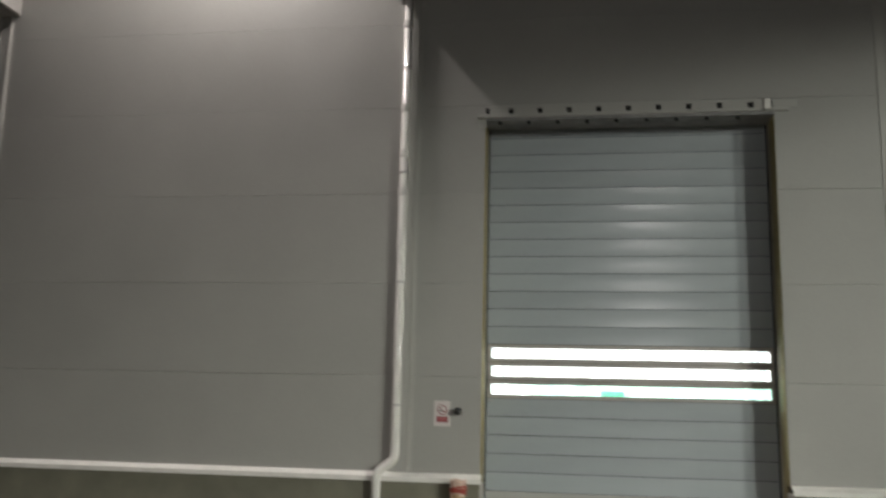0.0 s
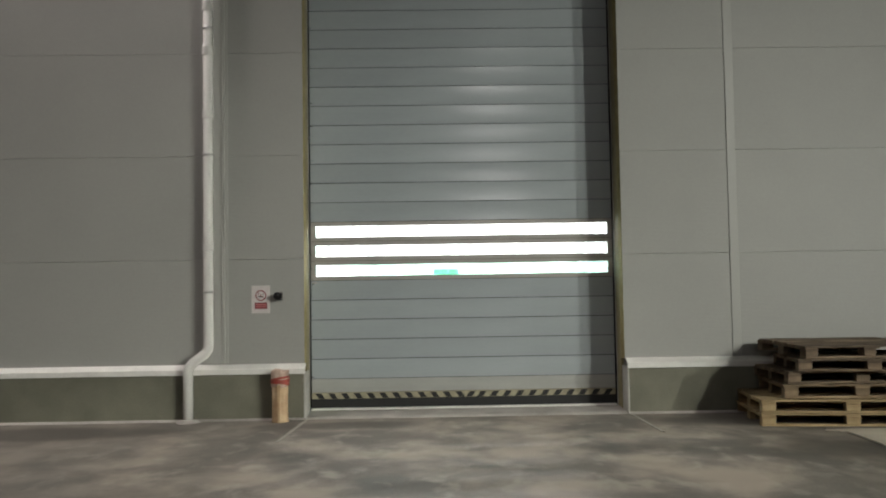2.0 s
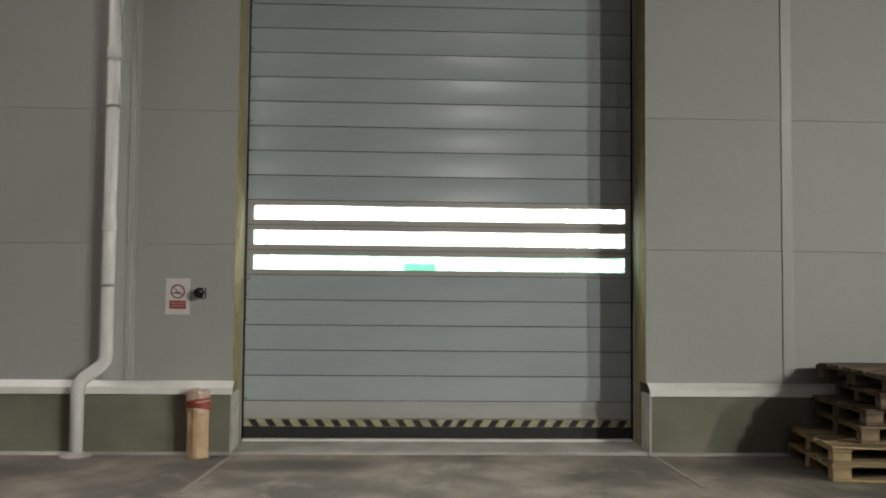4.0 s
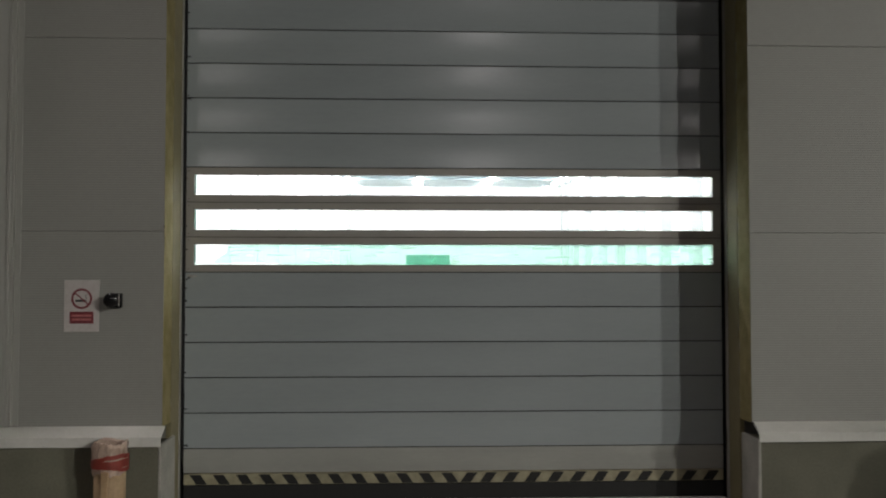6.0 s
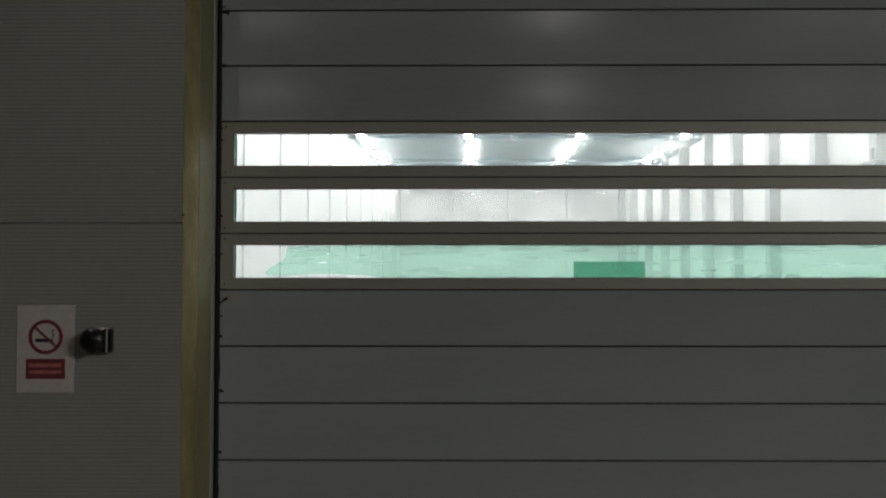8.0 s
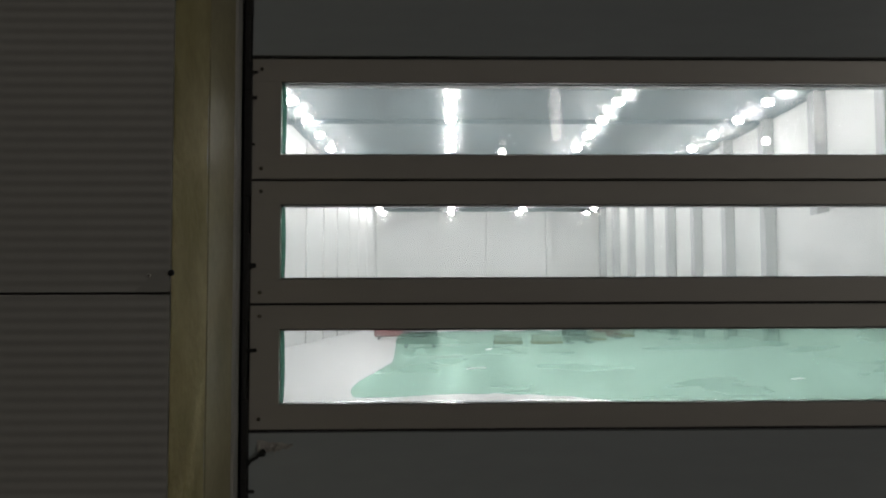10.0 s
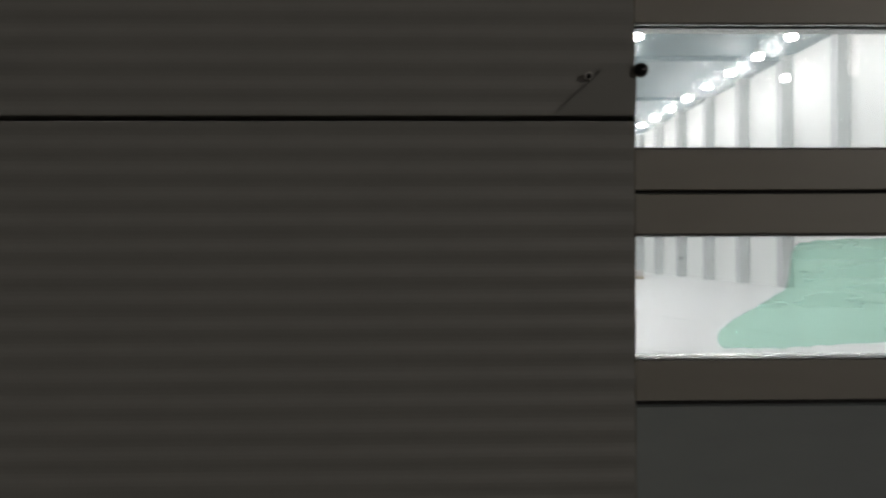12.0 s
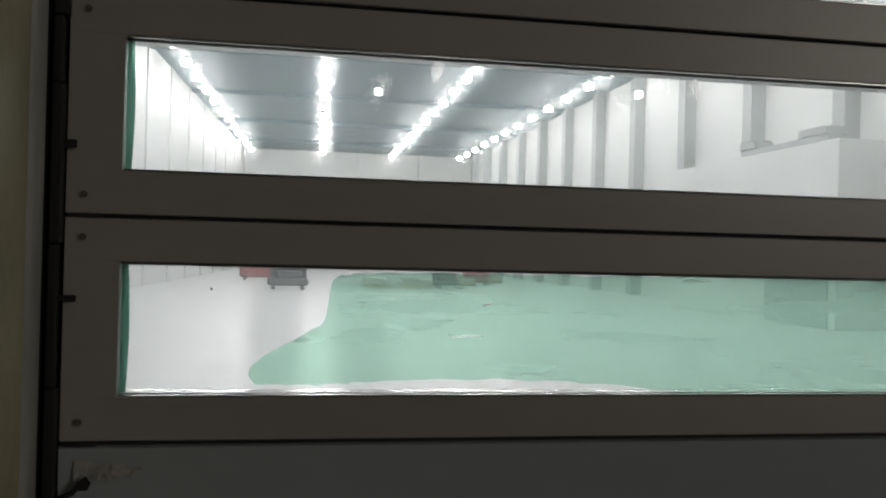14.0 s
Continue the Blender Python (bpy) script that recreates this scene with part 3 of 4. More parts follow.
# worn seal scraps at the slat ends
rnd = random.Random(11)
bm = bmesh.new()
z = 0.3
while z < 5.0:
    h = rnd.uniform(0.03, 0.16)
    box(bm, OPEN_L + 0.006, -0.056 + rnd.uniform(0.0, 0.006), -0.010, 0.004, z, z + h, 0.002)
    if rnd.random() < 0.22:
        box(bm, -0.062, -0.052 + rnd.uniform(0.004, 0.014), -0.008, -0.004, z + h * 0.6, z + h * 0.6 + rnd.uniform(0.004, 0.009), 0.001)
    z += h
part("torn_seal", bm, M_RUBBER, door, "torn black seal scraps")

# green film on the lowest window, with its wavy torn edge
FILM_LOW = [(0.127, 1.5795), (0.1285, 1.5755), (0.132, 1.572), (0.138, 1.5705), (0.20, 1.570), (0.28, 1.575), (0.40, 1.576), (0.51, 1.5715), (0.60, 1.562), (WIN_R, 1.5615)]
FILM_TOP = [(0.127, 1.581), (0.1285, 1.587), (0.133, 1.593), (0.145, 1.602), (0.182, 1.622), (0.203, 1.636), (0.2065, 1.645), (0.208, 1.671), (0.213, 1.681), (0.220, 1.685), (0.26, 1.6885), (0.9, 1.6935), (WIN_R, 1.6935)]
xs = sorted(set([0.127 + 0.002 * k for k in range(60)] + [0.25 + 0.02 * k for k in range(157)] + [WIN_R - 0.001]))
rnd = random.Random(21)
bm = bmesh.new()
ups, downs = [], []
for x in xs:
    wob = rnd.uniform(-0.0007, 0.0007) + 0.0011 * math.sin(310 * x) * math.sin(97 * x + 1) if x < 0.6 else 0
    ups.append(bm.verts.new((x, 0.0128, min(1.6935, float(np.interp(x, *zip(*FILM_TOP))) + wob))))
    downs.append(bm.verts.new((x, 0.0128, max(1.5612, float(np.interp(x, *zip(*FILM_LOW))) + wob))))
for k in range(len(xs) - 1):
    bm.faces.new((downs[k], downs[k + 1], ups[k + 1], ups[k]))
film = part("plastic_film", bm, M_FILM, door, "wavy translucent green film")
film.visible_shadow = False
block("sticker", 1.36, 1.645, 0.0112, 0.0122, JOINT + 0.0475, JOINT + 0.112, M_GSTICK, door, label="dark green rectangle").visible_shadow = False
# creases of the film, coloured white for the light they catch
for x, z, w in ((0.338, 1.622, 0.034), (0.372, 1.656, 0.010), (0.93, 1.60, 0.022)):
    bm = bmesh.new()
    tube(bm, [(x, 0.0118, z - 0.0006), (x + w * 0.4, 0.0116, z + 0.0004), (x + w, 0.0118, z + 0.0011)], 0.0009, 6)
    part("crease", bm, M_CREASE, film, "shiny white crease").visible_shadow = False
bm = bmesh.new()
lathe(bm, [(0.0008, 0.0), (0.0014, 0.001), (0.0012, 0.0022)], (0.088, 0.0125, 1.667), 8)
part("speck", bm, M_RUBBER, door, "tiny black speck")

# ragged seal hooks at some slat ends
rnd = random.Random(17)
for k in (-5, -4, -3, -2, -1, 4, 5, 6, 8, 9, 11, 13, 14):
    zj = JOINT + k * PITCH + rnd.uniform(-0.012, 0.05)
    bm = bmesh.new()
    x1 = -0.046 + rnd.uniform(0.0, 0.022)
    tube(bm, [(-0.062, -0.006, zj - 0.010), (-0.052, -0.009, zj - 0.002), (x1 - 0.004, -0.010, zj + rnd.uniform(-0.004, 0.006)), (x1, -0.008, zj - rnd.uniform(0.002, 0.012))], rnd.uniform(0.0025, 0.005), 7)
    part("torn_seal", bm, M_RUBBER, door)

# torn seal under the lowest window
zc = JOINT - 0.004
bm = bmesh.new()
tube(bm, [(-0.054, -0.009, zc - 0.056), (-0.046, -0.012, zc - 0.046), (-0.036, -0.013, zc - 0.041), (-0.028, -0.014, zc - 0.031), (-0.022, -0.013, zc - 0.027)], 0.0028, 8)
tube(bm, [(-0.030, -0.012, zc - 0.036), (-0.024, -0.013, zc - 0.036), (-0.022, -0.011, zc - 0.030)], 0.0034, 8)
part("torn_seal", bm, M_RUBBER, door)
# crumpled strip of dull tape beside it
rnd = random.Random(29)
bm = bmesh.new()
grid = []
for k in range(15):
    u = k / 14
    hi = zc - 0.012 - 0.006 * u + rnd.uniform(-0.002, 0.002)
    lo = zc - 0.040 + 0.016 * u + rnd.uniform(-0.004, 0.003)
    grid.append([bm.verts.new((-0.036 + 0.062 * u + rnd.uniform(-0.0015, 0.0015), -0.0040 - rnd.uniform(0.0, 0.0026) * math.sin(math.pi * w), lo + (hi - lo) * w)) for w in (0, 0.25, 0.5, 0.75, 1)])
for a, b in zip(grid, grid[1:]):
    for k in range(4):
        bm.faces.new((a[k], b[k], b[k + 1], a[k + 1]))
part("tape_scrap", bm, M_TAPE, door, "crumpled strip of dull grey tape")

# ---- details on the panel edge ----
bm = bmesh.new()
rows = []
for k in range(9):
    u = k / 8
    x = -0.118 + 0.0465 * u
    top = 1.7545 + 0.0255 * min(1.0, u * 1.6)
    rows.append([bm.verts.new((x, FACE - 0.0005 - 0.003 * w * min(1.0, u * 1.5), 1.7545 + (top - 1.7545) * w)) for w in (0, 0.4, 0.75, 1.0)])
for a, b in zip(rows, rows[1:]):
    for k in range(3):
        bm.faces.new((a[k], b[k], b[k + 1], a[k + 1])).smooth = True
part("bent_lip", bm, M_PANEL, wall_front)
bm = bmesh.new()
tube(bm, [(-0.0985, FACE, 1.7755), (-0.0985, FACE - 0.0034, 1.7755)], 0.0022, 12)
part("rivet", bm, M_SILL, wall_front, "pale rivet rim")
# black plug in the rim stands for the dark inside of the hole
bm = bmesh.new()
tube(bm, [(-0.0985, FACE, 1.7752), (-0.0985, FACE - 0.0038, 1.7752)], 0.0015, 10)
part("rivet_hole", bm, M_RUBBER, wall_front)
bm = bmesh.new()
bmesh.ops.create_uvsphere(bm, u_segments=14, v_segments=9, radius=0.0042)
bmesh.ops.translate(bm, vec=(-0.0693, FACE - 0.004, 1.7785), verts=bm.verts)
for f in bm.faces:
    f.smooth = True
part("screw", bm, M_BLACK, wall_front, "dark shiny screw head")

# ---- no-smoking sign and push button ----
sign = thing("no_smoking_sign", "white plastic no-smoking sign with red ring and red panel", "sign", at=(-0.545, FACE, 1.311))
bm = bmesh.new()
box(bm, -0.102, 0.102, -0.004, -0.0005, -0.152, 0.152, 0.001)
part("board", bm, M_SIGN, sign)
bm = bmesh.new()
for r0, r1 in ((0.048, 0.0605),):
    n = 40
    ring = [[bm.verts.new((r * math.cos(2 * math.pi * k / n), y, 0.042 + r * math.sin(2 * math.pi * k / n))) for k in range(n)] for r, y in ((r0, -0.004), (r0, -0.005), (r1, -0.005), (r1, -0.004))]
    for a, b in zip(ring, ring[1:]):
        for k in range(n):
            bm.faces.new((a[k], a[(k + 1) % n], b[(k + 1) % n], b[k]))
part("ring", bm, M_SRED, sign, "red ring")
bm = bmesh.new()
box(bm, -0.052, 0.052, -0.0056, -0.0042, -0.004, 0.004, m=Matrix.Translation((0, 0, 0.042)) @ pose(0, 0, 0, 0, 42, 0))
part("slash", bm, M_SRED, sign, "red slash")
bm = bmesh.new()
box(bm, -0.036, 0.018, -0.0051, -0.0041, 0.024, 0.036)
part("cigarette", bm, M_SDARK, sign, "black cigarette mark")
bm = bmesh.new()
box(bm, 0.020, 0.026, -0.0051, -0.0041, 0.024, 0.036)
tube(bm, [(0.023, -0.0046, 0.04), (0.028, -0.0046, 0.05), (0.022, -0.0046, 0.06), (0.03, -0.0046, 0.07)], 0.002, 6)
part("smoke_mark", bm, M_SDARK, sign)
bm = bmesh.new()
box(bm, -0.068, 0.070, -0.0052, -0.0041, -0.104, -0.034, 0.0004)
part("text_panel", bm, M_SRED, sign, "red panel with two unreadable lines")
for zz in (-0.057, -0.080):
    bm = bmesh.new()
    box(bm, -0.055, 0.057, -0.0062, -0.0053, zz - 0.006, zz + 0.006)
    part("text_line", bm, M_SFADE, sign)

button = thing("push_button", "shiny black push button on a small black box", "switch", at=(-0.352, FACE, 1.345))
bm = bmesh.new()
box(bm, -0.02, 0.045, -0.03, -0.0005, -0.045, 0.04, 0.004)
part("back_plate", bm, M_BLACK, button, "black box")
# white strip painted where the edge of the black box is lit
block("lit_edge_strip", 0.029, 0.034, -0.0325, -0.0295, -0.042, 0.037, M_SIGN, button, label="white strip for the lit edge of the box")
bm = bmesh.new()
lathe(bm, [(0.018, 0.0), (0.018, 0.03), (0.040, 0.036), (0.045, 0.046), (0.040, 0.058), (0.022, 0.066), (0.004, 0.068)], (0, 0, 0), 24)
bmesh.ops.rotate(bm, matrix=Matrix.Rotation(radians(90), 3, "X"), verts=bm.verts)
bmesh.ops.translate(bm, vec=(0, -0.03, 0), verts=bm.verts)
part("knob", bm, M_BLACK, button, "shiny black knob")

# ---- downpipe ----
pipe = thing("downpipe", "glossy white downpipe with a bend over the plinth", "pipe")
PY = -0.555
PF = -0.595
bm = bmesh.new()
pts = [(-1.09, PY, 9.8), (-1.09, PY, 0.84), (-1.095, PY, 0.78), (-1.12, PY - 0.008, 0.735), (-1.255, PF + 0.004, 0.635), (-1.29, PF, 0.59), (-1.30, PF, 0.53), (-1.30, PF, 0.0)]
tube(bm, pts, 0.055)
part("tube", bm, M_PIPE, pipe)
for zz in (1.9, 3.35, 4.05, 4.55, 5.15, 6.3):
    bm = bmesh.new()
    tube(bm, [(-1.09, PY, zz - 0.05), (-1.09, PY, zz - 0.046), (-1.09, PY, zz + 0.046), (-1.09, PY, zz + 0.05)], 0.062)
    part("socket", bm, M_PIPE, pipe)
for zz in (1.4, 2.9, 4.3, 5.7):
    bm = bmesh.new()
    tube(bm, [(-1.09, PY, zz - 0.012), (-1.09, PY, zz + 0.012)], 0.06)
    box(bm, -1.102, -1.078, PY + 0.04, FACE - 0.027, zz - 0.01, zz + 0.01)
    part("clamp", bm, M_METAL, pipe, "metal pipe clamp")
bm = bmesh.new()
lathe(bm, [(0.13, 0.0), (0.12, 0.01), (0.07, 0.03), (0.056, 0.035)], (-1.30, PF, 0.0005), 18)
part("foot_collar", bm, M_THRESH, pipe, "pale mortar collar")

# ---- bollard post ----
post = thing("bollard", "peach plastic bollard post, its top wrapped and taped red", "bollard", at=(-0.308, -0.63, 0))
rnd = random.Random(5)
bm = bmesh.new()
lathe(bm, [(0.092, 0.0), (0.088, 0.02), (0.085, 0.2), (0.086, 0.385), (0.05, 0.388)], (0, 0, 0.001), 24)
part("tube", bm, M_CYAN, post)
bm = bmesh.new()
box(bm, -0.022, 0.022, -0.101, -0.07, 0.02, 0.40, 0.006)
part("rib", bm, M_CYAN, post)
bm = bmesh.new()
N = 36
rings = []
for r, h in ((0.088, 0.375), (0.094, 0.40), (0.095, 0.45), (0.094, 0.50), (0.098, 0.535), (0.094, 0.552), (0.083, 0.548), (0.079, 0.50), (0.077, 0.40), (0.004, 0.39)):
    rings.append([])
    for k in range(N):
        a = 2 * math.pi * k / N
        q = r + (rnd.uniform(-0.004, 0.004) if r > 0.07 else 0)
        rings[-1].append(bm.verts.new((q * math.cos(a), q * math.sin(a), h + rnd.uniform(-0.006, 0.006) + 0.008 * math.sin(3 * a + 1) * (r > 0.08))))
for r0, r1 in zip(rings, rings[1:]):
    for k in range(N):
        bm.faces.new((r0[k], r0[(k + 1) % N], r1[(k + 1) % N], r1[k]))
bm.faces.new(rings[-1])
part("cap_wrap", bm, M_WRAP, post, "crumpled pale plastic wrap")


def tape_ring(base, tilt, turn, width):
    """A band of tape wound round the post, dipping to one side."""
    bm = bmesh.new()
    rows = [[], []]
    for k in range(N):
        a = 2 * math.pi * k / N
        z = base + tilt * math.sin(a + turn) + rnd.uniform(-0.003, 0.003)
        for q, row in enumerate(rows):
            row.append((bm.verts.new((0.0995 * math.cos(a), 0.0995 * math.sin(a), z + (q - 0.5) * width)), bm.verts.new((0.1025 * math.cos(a), 0.1025 * math.sin(a), z + (q - 0.5) * width * 0.9))))
    for k in range(N):
        m = (k + 1) % N
        (a, b), (c, d), (e, f), (g, h) = rows[0][k], rows[0][m], rows[1][k], rows[1][m]
        for q in ((b, d, h, f), (a, c, d, b), (e, f, h, g), (a, e, g, c)):
            bm.faces.new(q)
    return bm


part("tape", tape_ring(0.437, 0.004, 0.4, 0.045), M_RED, post, "red tape wound round the wrap")
part("tape", tape_ring(0.455, 0.026, 2.2, 0.024), M_RED, post, "red tape wound askew")
part("tape", tape_ring(0.425, 0.022, -1.6, 0.022), M_RED, post, "red tape wound askew")

# ---- floor joint strips ----
for x0, x1, y1 in ((-0.06, -0.13, -1.98), (3.47, 3.485, -1.78)):
    bm = bmesh.new()
    v = [bm.verts.new(p) for zz in (0.0005, 0.006) for p in ((x0, -0.56, zz), (x0 + 0.035, -0.56, zz), (x1 + 0.035, y1, zz), (x1, y1, zz))]
    for f in ((3, 2, 1, 0), (4, 5, 6, 7), (0, 1, 5, 4), (1, 2, 6, 5), (2, 3, 7, 6), (3, 0, 4, 7)):
        bm.faces.new([v[i] for i in f])
    tagged(part("floor_strip", bm, M_STRIP), "thin worn steel strip let into the floor", "strip", "floor strips", "structure")


# ---- pallets ----
def pallet(name, label, length, depth, height, wood, m, group="stacked pallets"):
    """Two-way pallet: top boards, three bearers rows of blocks, bottom boards."""
    top = thing(name, label, "pallet", group)
    t = height * 0.16
    rnd = random.Random(len(label) + int(length * 100) + int(m.translation.z * 1000))
    n = 6
    bw = depth / n
    for k in range(n):
        y0 = k * bw + 0.008
        sag = rnd.uniform(0, 0.004)
        block("top_board", rnd.uniform(-0.012, 0.012), length + rnd.uniform(-0.02, 0.01), y0, y0 + bw - 0.03 - rnd.uniform(0, 0.02), height - t, height - sag, wood, top, 0.003)
    for k in range(3):
        x0 = k * (length - 0.14) / 2
        block("cross_board", x0, x0 + 0.14, 0, depth, height - 2 * t, height - t - 0.001, wood, top, 0.003)
        for j in range(3):
            y0 = j * (depth - 0.11) / 2
            block("block", x0 + 0.004, x0 + 0.136, y0 + 0.002, y0 + 0.108, t, height - 2 * t - 0.001, wood, top, 0.004)
    for j in range(3):
        y0 = j * (depth - 0.11) / 2
        block("bottom_board", 0, length, y0, y0 + 0.11, 0.001, t - 0.001, wood, top, 0.003)
    top.matrix_world = m
    return top


PALE, MID, OLD = "pale new wooden pallet at the foot of the stack", "brown wooden pallet in a loose stack", "old dark wooden pallet in a loose stack"
pallet("pallet", PALE, 1.72, 1.15, 0.128, M_WOOD_L, pose(4.53, -1.56, 0.0, 0, 0, -7))
pallet("pallet", PALE, 1.72, 1.15, 0.128, M_WOOD_L, pose(4.535, -1.555, 0.1285, 0, 0, -7.3))
pallet("pallet", MID, 1.5, 1.05, 0.135, M_WOOD_M, pose(4.80, -1.46, 0.2575, 0, 0, -6))
pallet("pallet", OLD, 1.5, 1.0, 0.125, M_WOOD_D, pose(4.84, -1.46, 0.394, 0.3, 0, -1))
pallet("pallet", OLD, 1.45, 0.95, 0.12, M_WOOD_D, pose(4.93, -1.50, 0.5235, 0.2, 0.3, -7))
pallet("pallet", "old dark wooden pallet tilted on top of the stack", 1.4, 0.95, 0.125, M_WOOD_D, pose(5.0, -1.52, 0.645, 2.2, 0.6, 8))
bm = bmesh.new()
v = [bm.verts.new(p) for zz in (0.001, 0.014) for p in ((5.02, -1.86, zz), (5.16, -1.99, zz), (5.13, -2.72, zz), (6.3, -2.9, zz), (6.35, -1.9, zz))]
bm.faces.new(v[:5][::-1]), bm.faces.new(v[5:])
for k in range(5):
    bm.faces.new((v[k], v[(k + 1) % 5], v[5 + (k + 1) % 5], v[5 + k]))
tagged(part("plywood_sheet", bm, M_SHEET), "pale thin board lying on the floor by the pallets", "board")

# ---- lamps of the dim hall ----
def lamp_meshes(l, w, glowing):
    bm = bmesh.new()
    box(bm, -w / 2, w / 2, -l / 2, l / 2, 0.03, 0.10, 0.01)
    body = finish("housing", bm, M_LAMPBODY)
    bm = bmesh.new()
    box(bm, -w / 2 + 0.01, w / 2 - 0.01, -l / 2 + 0.01, l / 2 - 0.01, 0.0, 0.03)
    return body, finish("diffuser", bm, glowing)


body_a, diff_a = lamp_meshes(1.4, 0.26, M_GLOW_ROOM)
for lx, ly, lz, k, tone, aim, spread in ROOM_LAMPS:
    lamp = thing("ceiling_lamp", "long white floodlight under the ceiling, lit" if aim else "long white ceiling lamp, lit", "lamp", "ceiling lamps", at=(lx, ly, lz))
    head = look((0, 0, 0), Vector(aim) - Vector((lx, ly, lz))) if aim else Matrix.Identity(4)
    for ob in (share("housing", body_a, lamp), share("diffuser", diff_a, lamp)):
        ob.matrix_local = head
    block("rod", -0.01, 0.01, -0.01, 0.01, 0.05, ROOM_TOP - lz, M_LAMPBODY, lamp)

# ---- bright hall behind the door ----
tagged(block("ceiling_hall", HALL_L - 5.5, HALL_R, 0.10, HALL_END, HALL_TOP, HALL_TOP + 0.2, M_HCEIL), "grey ribbed metal roof of the bright hall", "ceiling", kind="structure")
SPLAY = 0.055                     # the left wall and the two lamp rows next to it close in on the far end
bm = bmesh.new()
v = [bm.verts.new((x0 + SPLAY * (y0 - HALL_END), y0, z0)) for z0 in (-0.2, HALL_TOP) for x0, y0 in ((HALL_L + 0.9, 0.10), (HALL_L + 0.9, HALL_END), (HALL_L - 0.5, HALL_END), (HALL_L - 0.5, 0.10))]
for f in ((3, 2, 1, 0), (4, 5, 6, 7), (0, 1, 5, 4), (1, 2, 6, 5), (2, 3, 7, 6), (3, 0, 4, 7)):
    bm.faces.new([v[q] for q in f])
tagged(part("wall_hall_left", bm, M_HWALL), "white wall of the bright hall", "wall", kind="structure")
tagged(block("wall_hall_right", HALL_R, HALL_R + 0.2, 0.10, HALL_END, -0.2, HALL_TOP, M_HWALL), "white wall of the bright hall", "wall", kind="structure")
tagged(block("wall_hall_end", HALL_L - 0.2, HALL_R + 0.2, HALL_END, HALL_END + 0.2, -0.2, HALL_TOP, M_HWALL), "white end wall of the bright hall", "wall", kind="structure")
bm = bmesh.new()
box(bm, -0.25, 0.25, -0.3, 0.3, 0, HALL_TOP, 0.02)
COL = finish("hall_column", bm, M_HCOL)
bm = bmesh.new()
box(bm, -0.35, 0.12, -0.3, 0.3, 0, HALL_TOP, 0.02)
COL_W = finish("hall_column", bm, M_HWALL)
bm = bmesh.new()
box(bm, -0.3, 0.3, -0.12, 0.3, 0, HALL_TOP, 0.02)
COL_E = finish("hall_column", bm, M_HWALL)
y = 6.45
while y < HALL_END - 1:
    for cx in (HALL_R - 0.25, HALL_L + 0.85 + SPLAY * (y - HALL_END)):
        c = tagged(new("hall_column", COL if cx > 0 else COL_W), "grey concrete column against the white wall" if cx > 0 else "shallow white column against the white wall", "column", "hall columns", "structure")
        c.location = (cx, y, 0)
    if round((y - 6.45) / 5.1) % 2 == 0:
        tagged(block("hall_beam", HALL_L - 4.5, HALL_R - 0.51, y - 0.12, y + 0.12, HALL_TOP - 0.22, HALL_TOP - 0.005, M_HCEIL), "grey roof beam across the bright hall", "beam", "hall beams", "structure")
    y += 5.1
for cx in (1.3, 6.2, 11.4):
    c = tagged(new("hall_column", COL_E), "shallow white column against the end wall", "column", "hall columns", "structure")
    c.location = (cx, HALL_END - 0.31, 0)
bm = bmesh.new()
lathe(bm, [(0.04, -0.02), (0.13, 0.0), (0.19, 0.05), (0.21, 0.13), (0.19, 0.20)], (0, 0, 0), 18)
diff_b = finish("diffuser", bm, M_GLOW)
bm = bmesh.new()
lathe(bm, [(0.21, 0.203), (0.19, 0.23), (0.12, 0.30), (0.10, 0.36), (0.03, 0.37)], (0, 0, 0), 18)
body_b = finish("housing", bm, M_LAMPBODY)
for lx, drift in ((-4.3, 0.042), (1.5, 0.034), (7.65, 0.015), (13.25, 0.012)):
    for k in range(21):
        y = 4.74 + 3.24 * k
        lamp = thing("hall_lamp", "round white high-bay ceiling lamp, brightly lit", "lamp", "bright hall lamps", at=(lx + drift * (y - 35), y, 9.2))
        share("housing", body_b, lamp), share("diffuser", diff_b, lamp)
        rod = share("rod", ROD, lamp) if k or lx > -4 else part("rod", (lambda b: (box(b, -0.01, 0.01, -0.01, 0.01, 0.36, HALL_TOP - 9.2), b)[1])(bmesh.new()), M_LAMPBODY, lamp)
        if k == 0 and lx < -4:
            ROD = rod.data

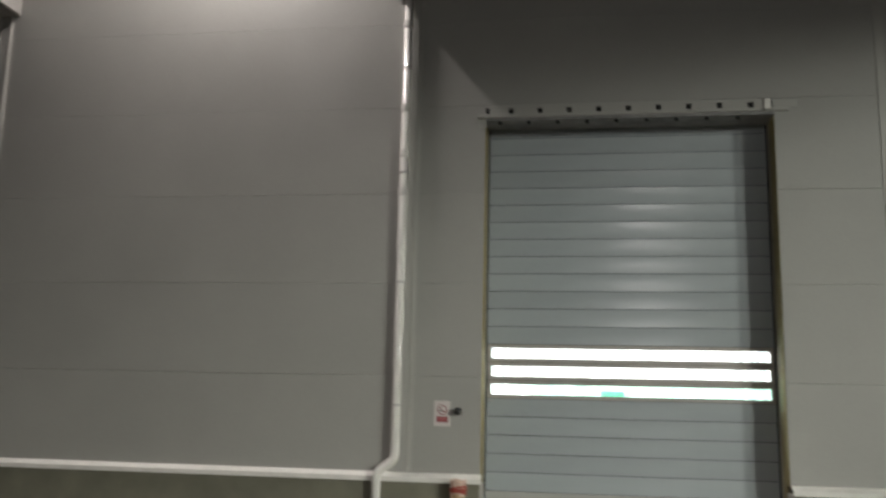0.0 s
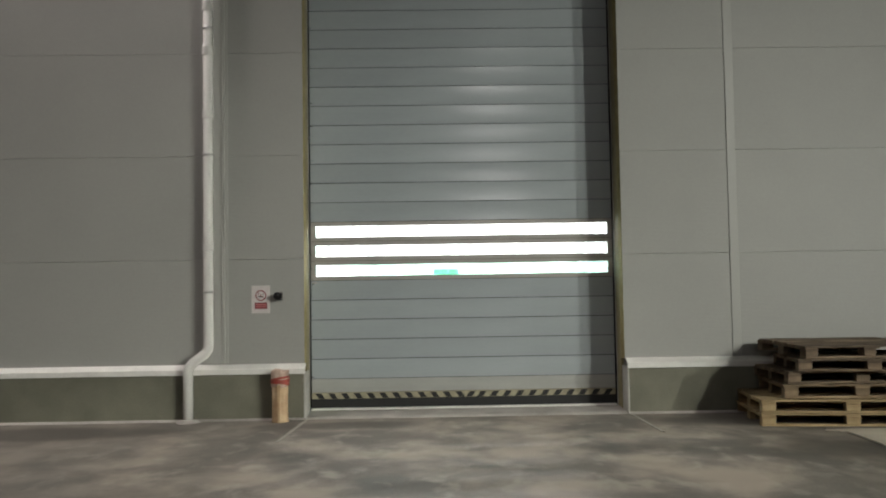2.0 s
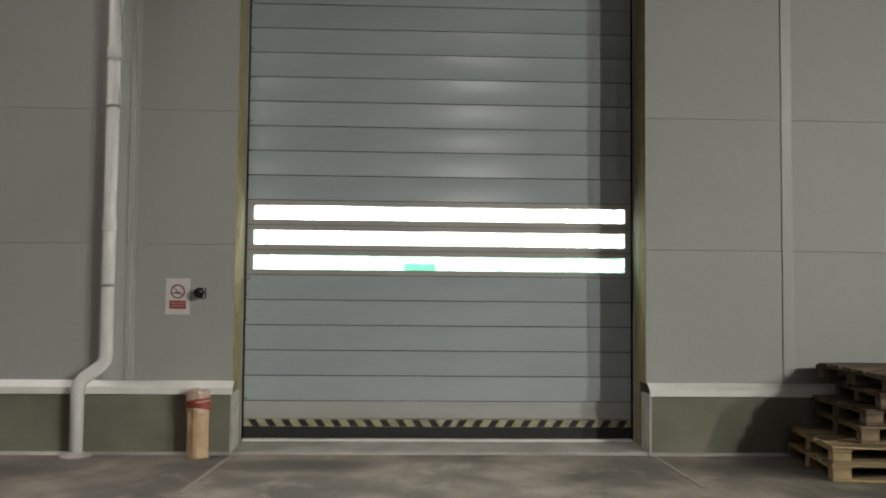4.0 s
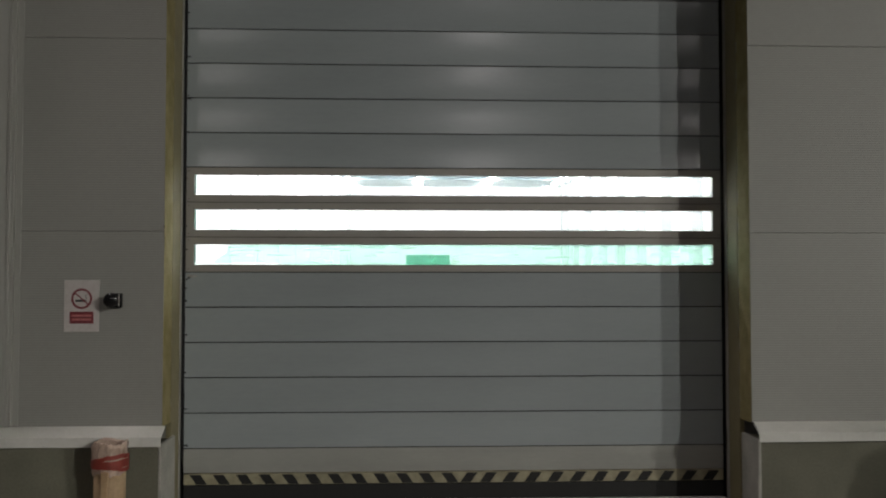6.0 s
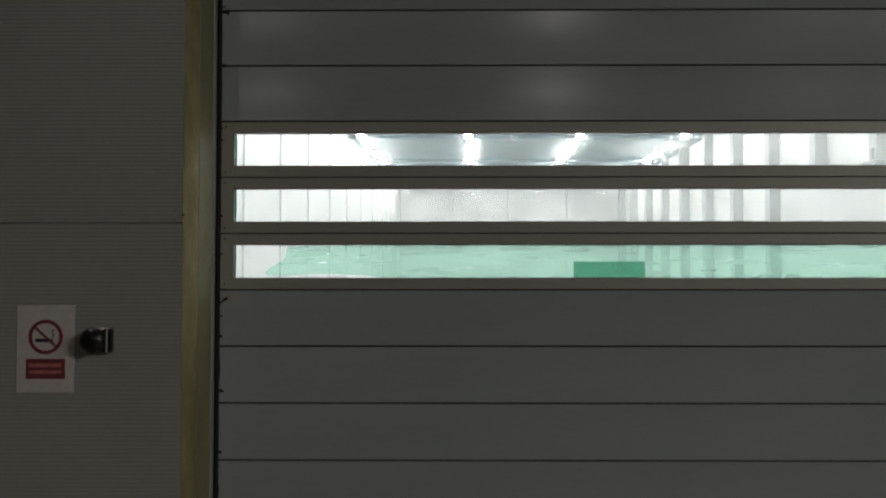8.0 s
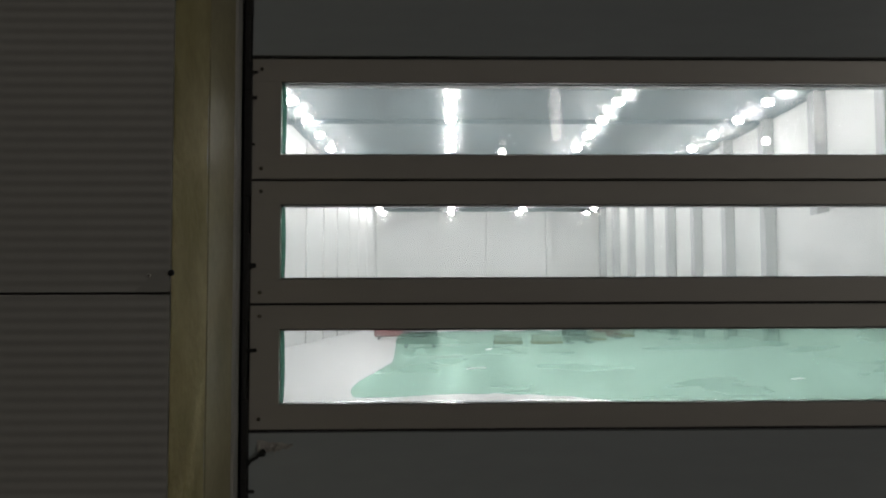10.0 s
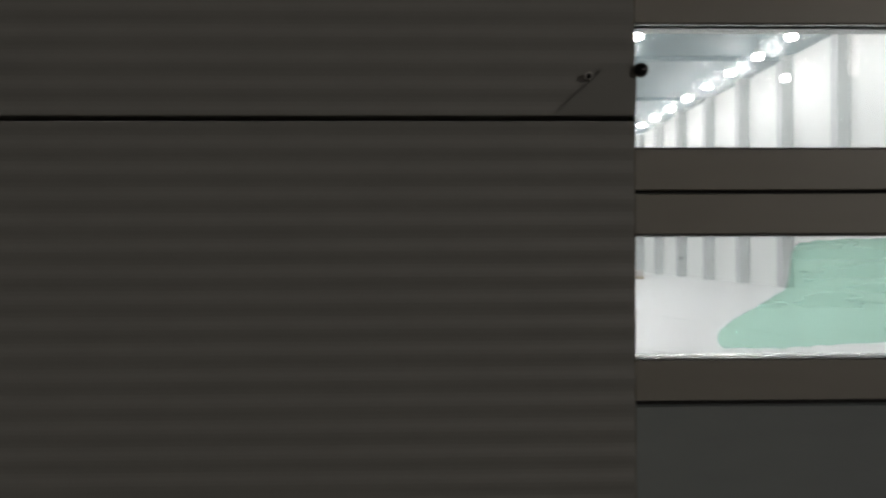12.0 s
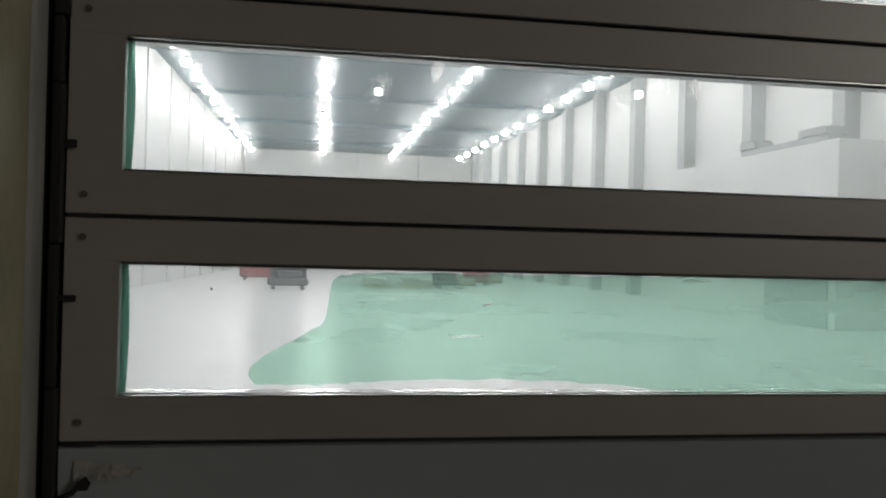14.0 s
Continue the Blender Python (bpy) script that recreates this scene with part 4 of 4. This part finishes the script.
# tyre marks on the pale floor
M_TYRE = mat("tyre_mark", (0.40, 0.40, 0.40), 0.5, scale=2, fine=12, second=(0.60, 0.60, 0.60), lo=0.4, hi=0.6)
for marks, w in ((((12.0, 21.0), (13.2, 25.5), (13.3, 29.5)), 0.30), (((7.2, 9.9), (8.0, 11.9), (7.9, 13.4), (7.5, 14.4)), 0.22), (((6.95, 14.6), (6.5, 18.4), (5.2, 22.5)), 0.16), (((5.3, 10.7), (4.4, 12.3), (3.1, 14.4)), 0.13)):
    bm = bmesh.new()
    pts = [Vector((x, y, 0.004)) for x, y in marks]
    line = []
    for p, q in zip(pts, pts[1:]):
        line += [p.lerp(q, k / 6) for k in range(6)]
    line.append(pts[-1])
    sides = []
    for k, p in enumerate(line):
        d = (line[min(k + 1, len(line) - 1)] - line[max(k - 1, 0)]).normalized()
        n = Vector((-d.y, d.x, 0)) * w / 2 * (0.4 + 0.6 * math.sin(math.pi * (k + 0.6) / (len(line) + 0.2)))
        sides.append((bm.verts.new(p - n), bm.verts.new(p + n)))
    for a, b in zip(sides, sides[1:]):
        bm.faces.new((a[0], a[1], b[1], b[0]))
    tagged(part("tyre_mark", bm, M_TYRE), "faint grey tyre mark on the pale floor", "tyre mark", "tyre marks", "structure")

# built-in white room with equipment on its roof
cabin = thing("cabin", "plain white built-in room inside the hall", "cabin", at=(0, 0, 0))
block("body", 13.75, HALL_R - 0.004, 19.3, 28.8, 0.001, 4.85, M_HWALL, cabin, 0.02)
block("door", 13.70, 13.749, 19.6, 22.6, 0.01, 2.4, M_HCOL, cabin, 0.005, "grey door")
unit = thing("roof_duct", "grey duct with fan box on the cabin roof", "duct", at=(0, 0, 0))
block("duct", 13.85, 14.3, 19.9, 24.4, 4.851, 5.05, M_HCOL, unit, 0.02)
block("fan_box", 13.83, 14.5, 20.0, 21.3, 5.051, 5.28, M_HCOL, unit, 0.03)
block("end_box", 13.80, 14.4, 23.5, 24.4, 5.051, 5.30, M_HCOL, unit, 0.03)
block("post", 13.95, 14.05, 24.0, 24.1, 5.301, 5.7, M_HCOL, unit, 0.01)
for sx, sy, sz in ((4.1, 40.0, 8.9), (15.2, 36.0, 8.7)):
    spot = thing("emergency_light", "small bright round lamp under the roof", "lamp", "small hall lamps", at=(sx, sy, sz))
    bm = bmesh.new()
    lathe(bm, [(0.05, 0.0), (0.16, 0.05), (0.18, 0.25), (0.10, 0.32)], (0, 0, 0), 16)
    part("globe", bm, M_GLOBE, spot)
    block("rod", -0.012, 0.012, -0.012, 0.012, 0.32, HALL_TOP - sz, M_LAMPBODY, spot)


# ---- machines and goods far off in the hall ----
def truck(x, y, w, h, colour, label):
    t = thing("pallet_truck", label, "truck", "far machines", at=(x, y, 0))
    block("body", -w / 2, w / 2, -0.5, 0.4, 0.15, h * 0.6, colour, t, 0.06)
    block("hood", -w * 0.3, w * 0.35, -0.3, 0.4, h * 0.6 + 0.001, h, colour, t, 0.06)
    for wx in (-w * 0.35, w * 0.35):
        bm = bmesh.new()
        tube(bm, [(wx - 0.06, -0.3, 0.16), (wx + 0.06, -0.3, 0.16)], 0.155, 14)
        part("wheel", bm, M_RUBBER, t)
        block("fork", wx - 0.08, wx + 0.08, -1.5, -0.5, 0.03, 0.12, M_MGREY, t, 0.01)
    block("mast", -w * 0.45, w * 0.45, 0.4, 0.5, 0.1, h * 1.15, M_MGREY, t, 0.02)


truck(-1.3, 47, 2.0, 1.3, M_MRED, "red pallet truck standing far off in the hall")
truck(0.2, 37, 1.7, 0.75, M_MGREY, "grey low machine standing far off in the hall")
truck(7.6, 40.5, 1.3, 0.6, M_MGREY, "grey low machine standing far off in the hall")
truck(10.2, 46, 1.3, 1.1, M_MRED, "red pallet truck standing far off in the hall")
for x, y, w, h in ((4.3, 40, 1.3, 0.42), (6.1, 40, 1.4, 0.45), (9.0, 44, 1.4, 0.5), (11.6, 49, 1.5, 0.6)):
    g = thing("carton_stack", "brown cartons on a low pallet, far off", "cartons", "far goods", at=(x, y, 0))
    block("base", -w / 2, w / 2, -0.5, 0.5, 0.001, 0.14, M_WOOD_L, g, 0.01)
    block("carton", -w / 2 + 0.03, w * 0.05, -0.45, 0.45, 0.141, h, M_CARD, g, 0.01)
    block("carton", w * 0.07, w / 2 - 0.02, -0.45, 0.4, 0.141, h * 0.8, M_CARD, g, 0.01)
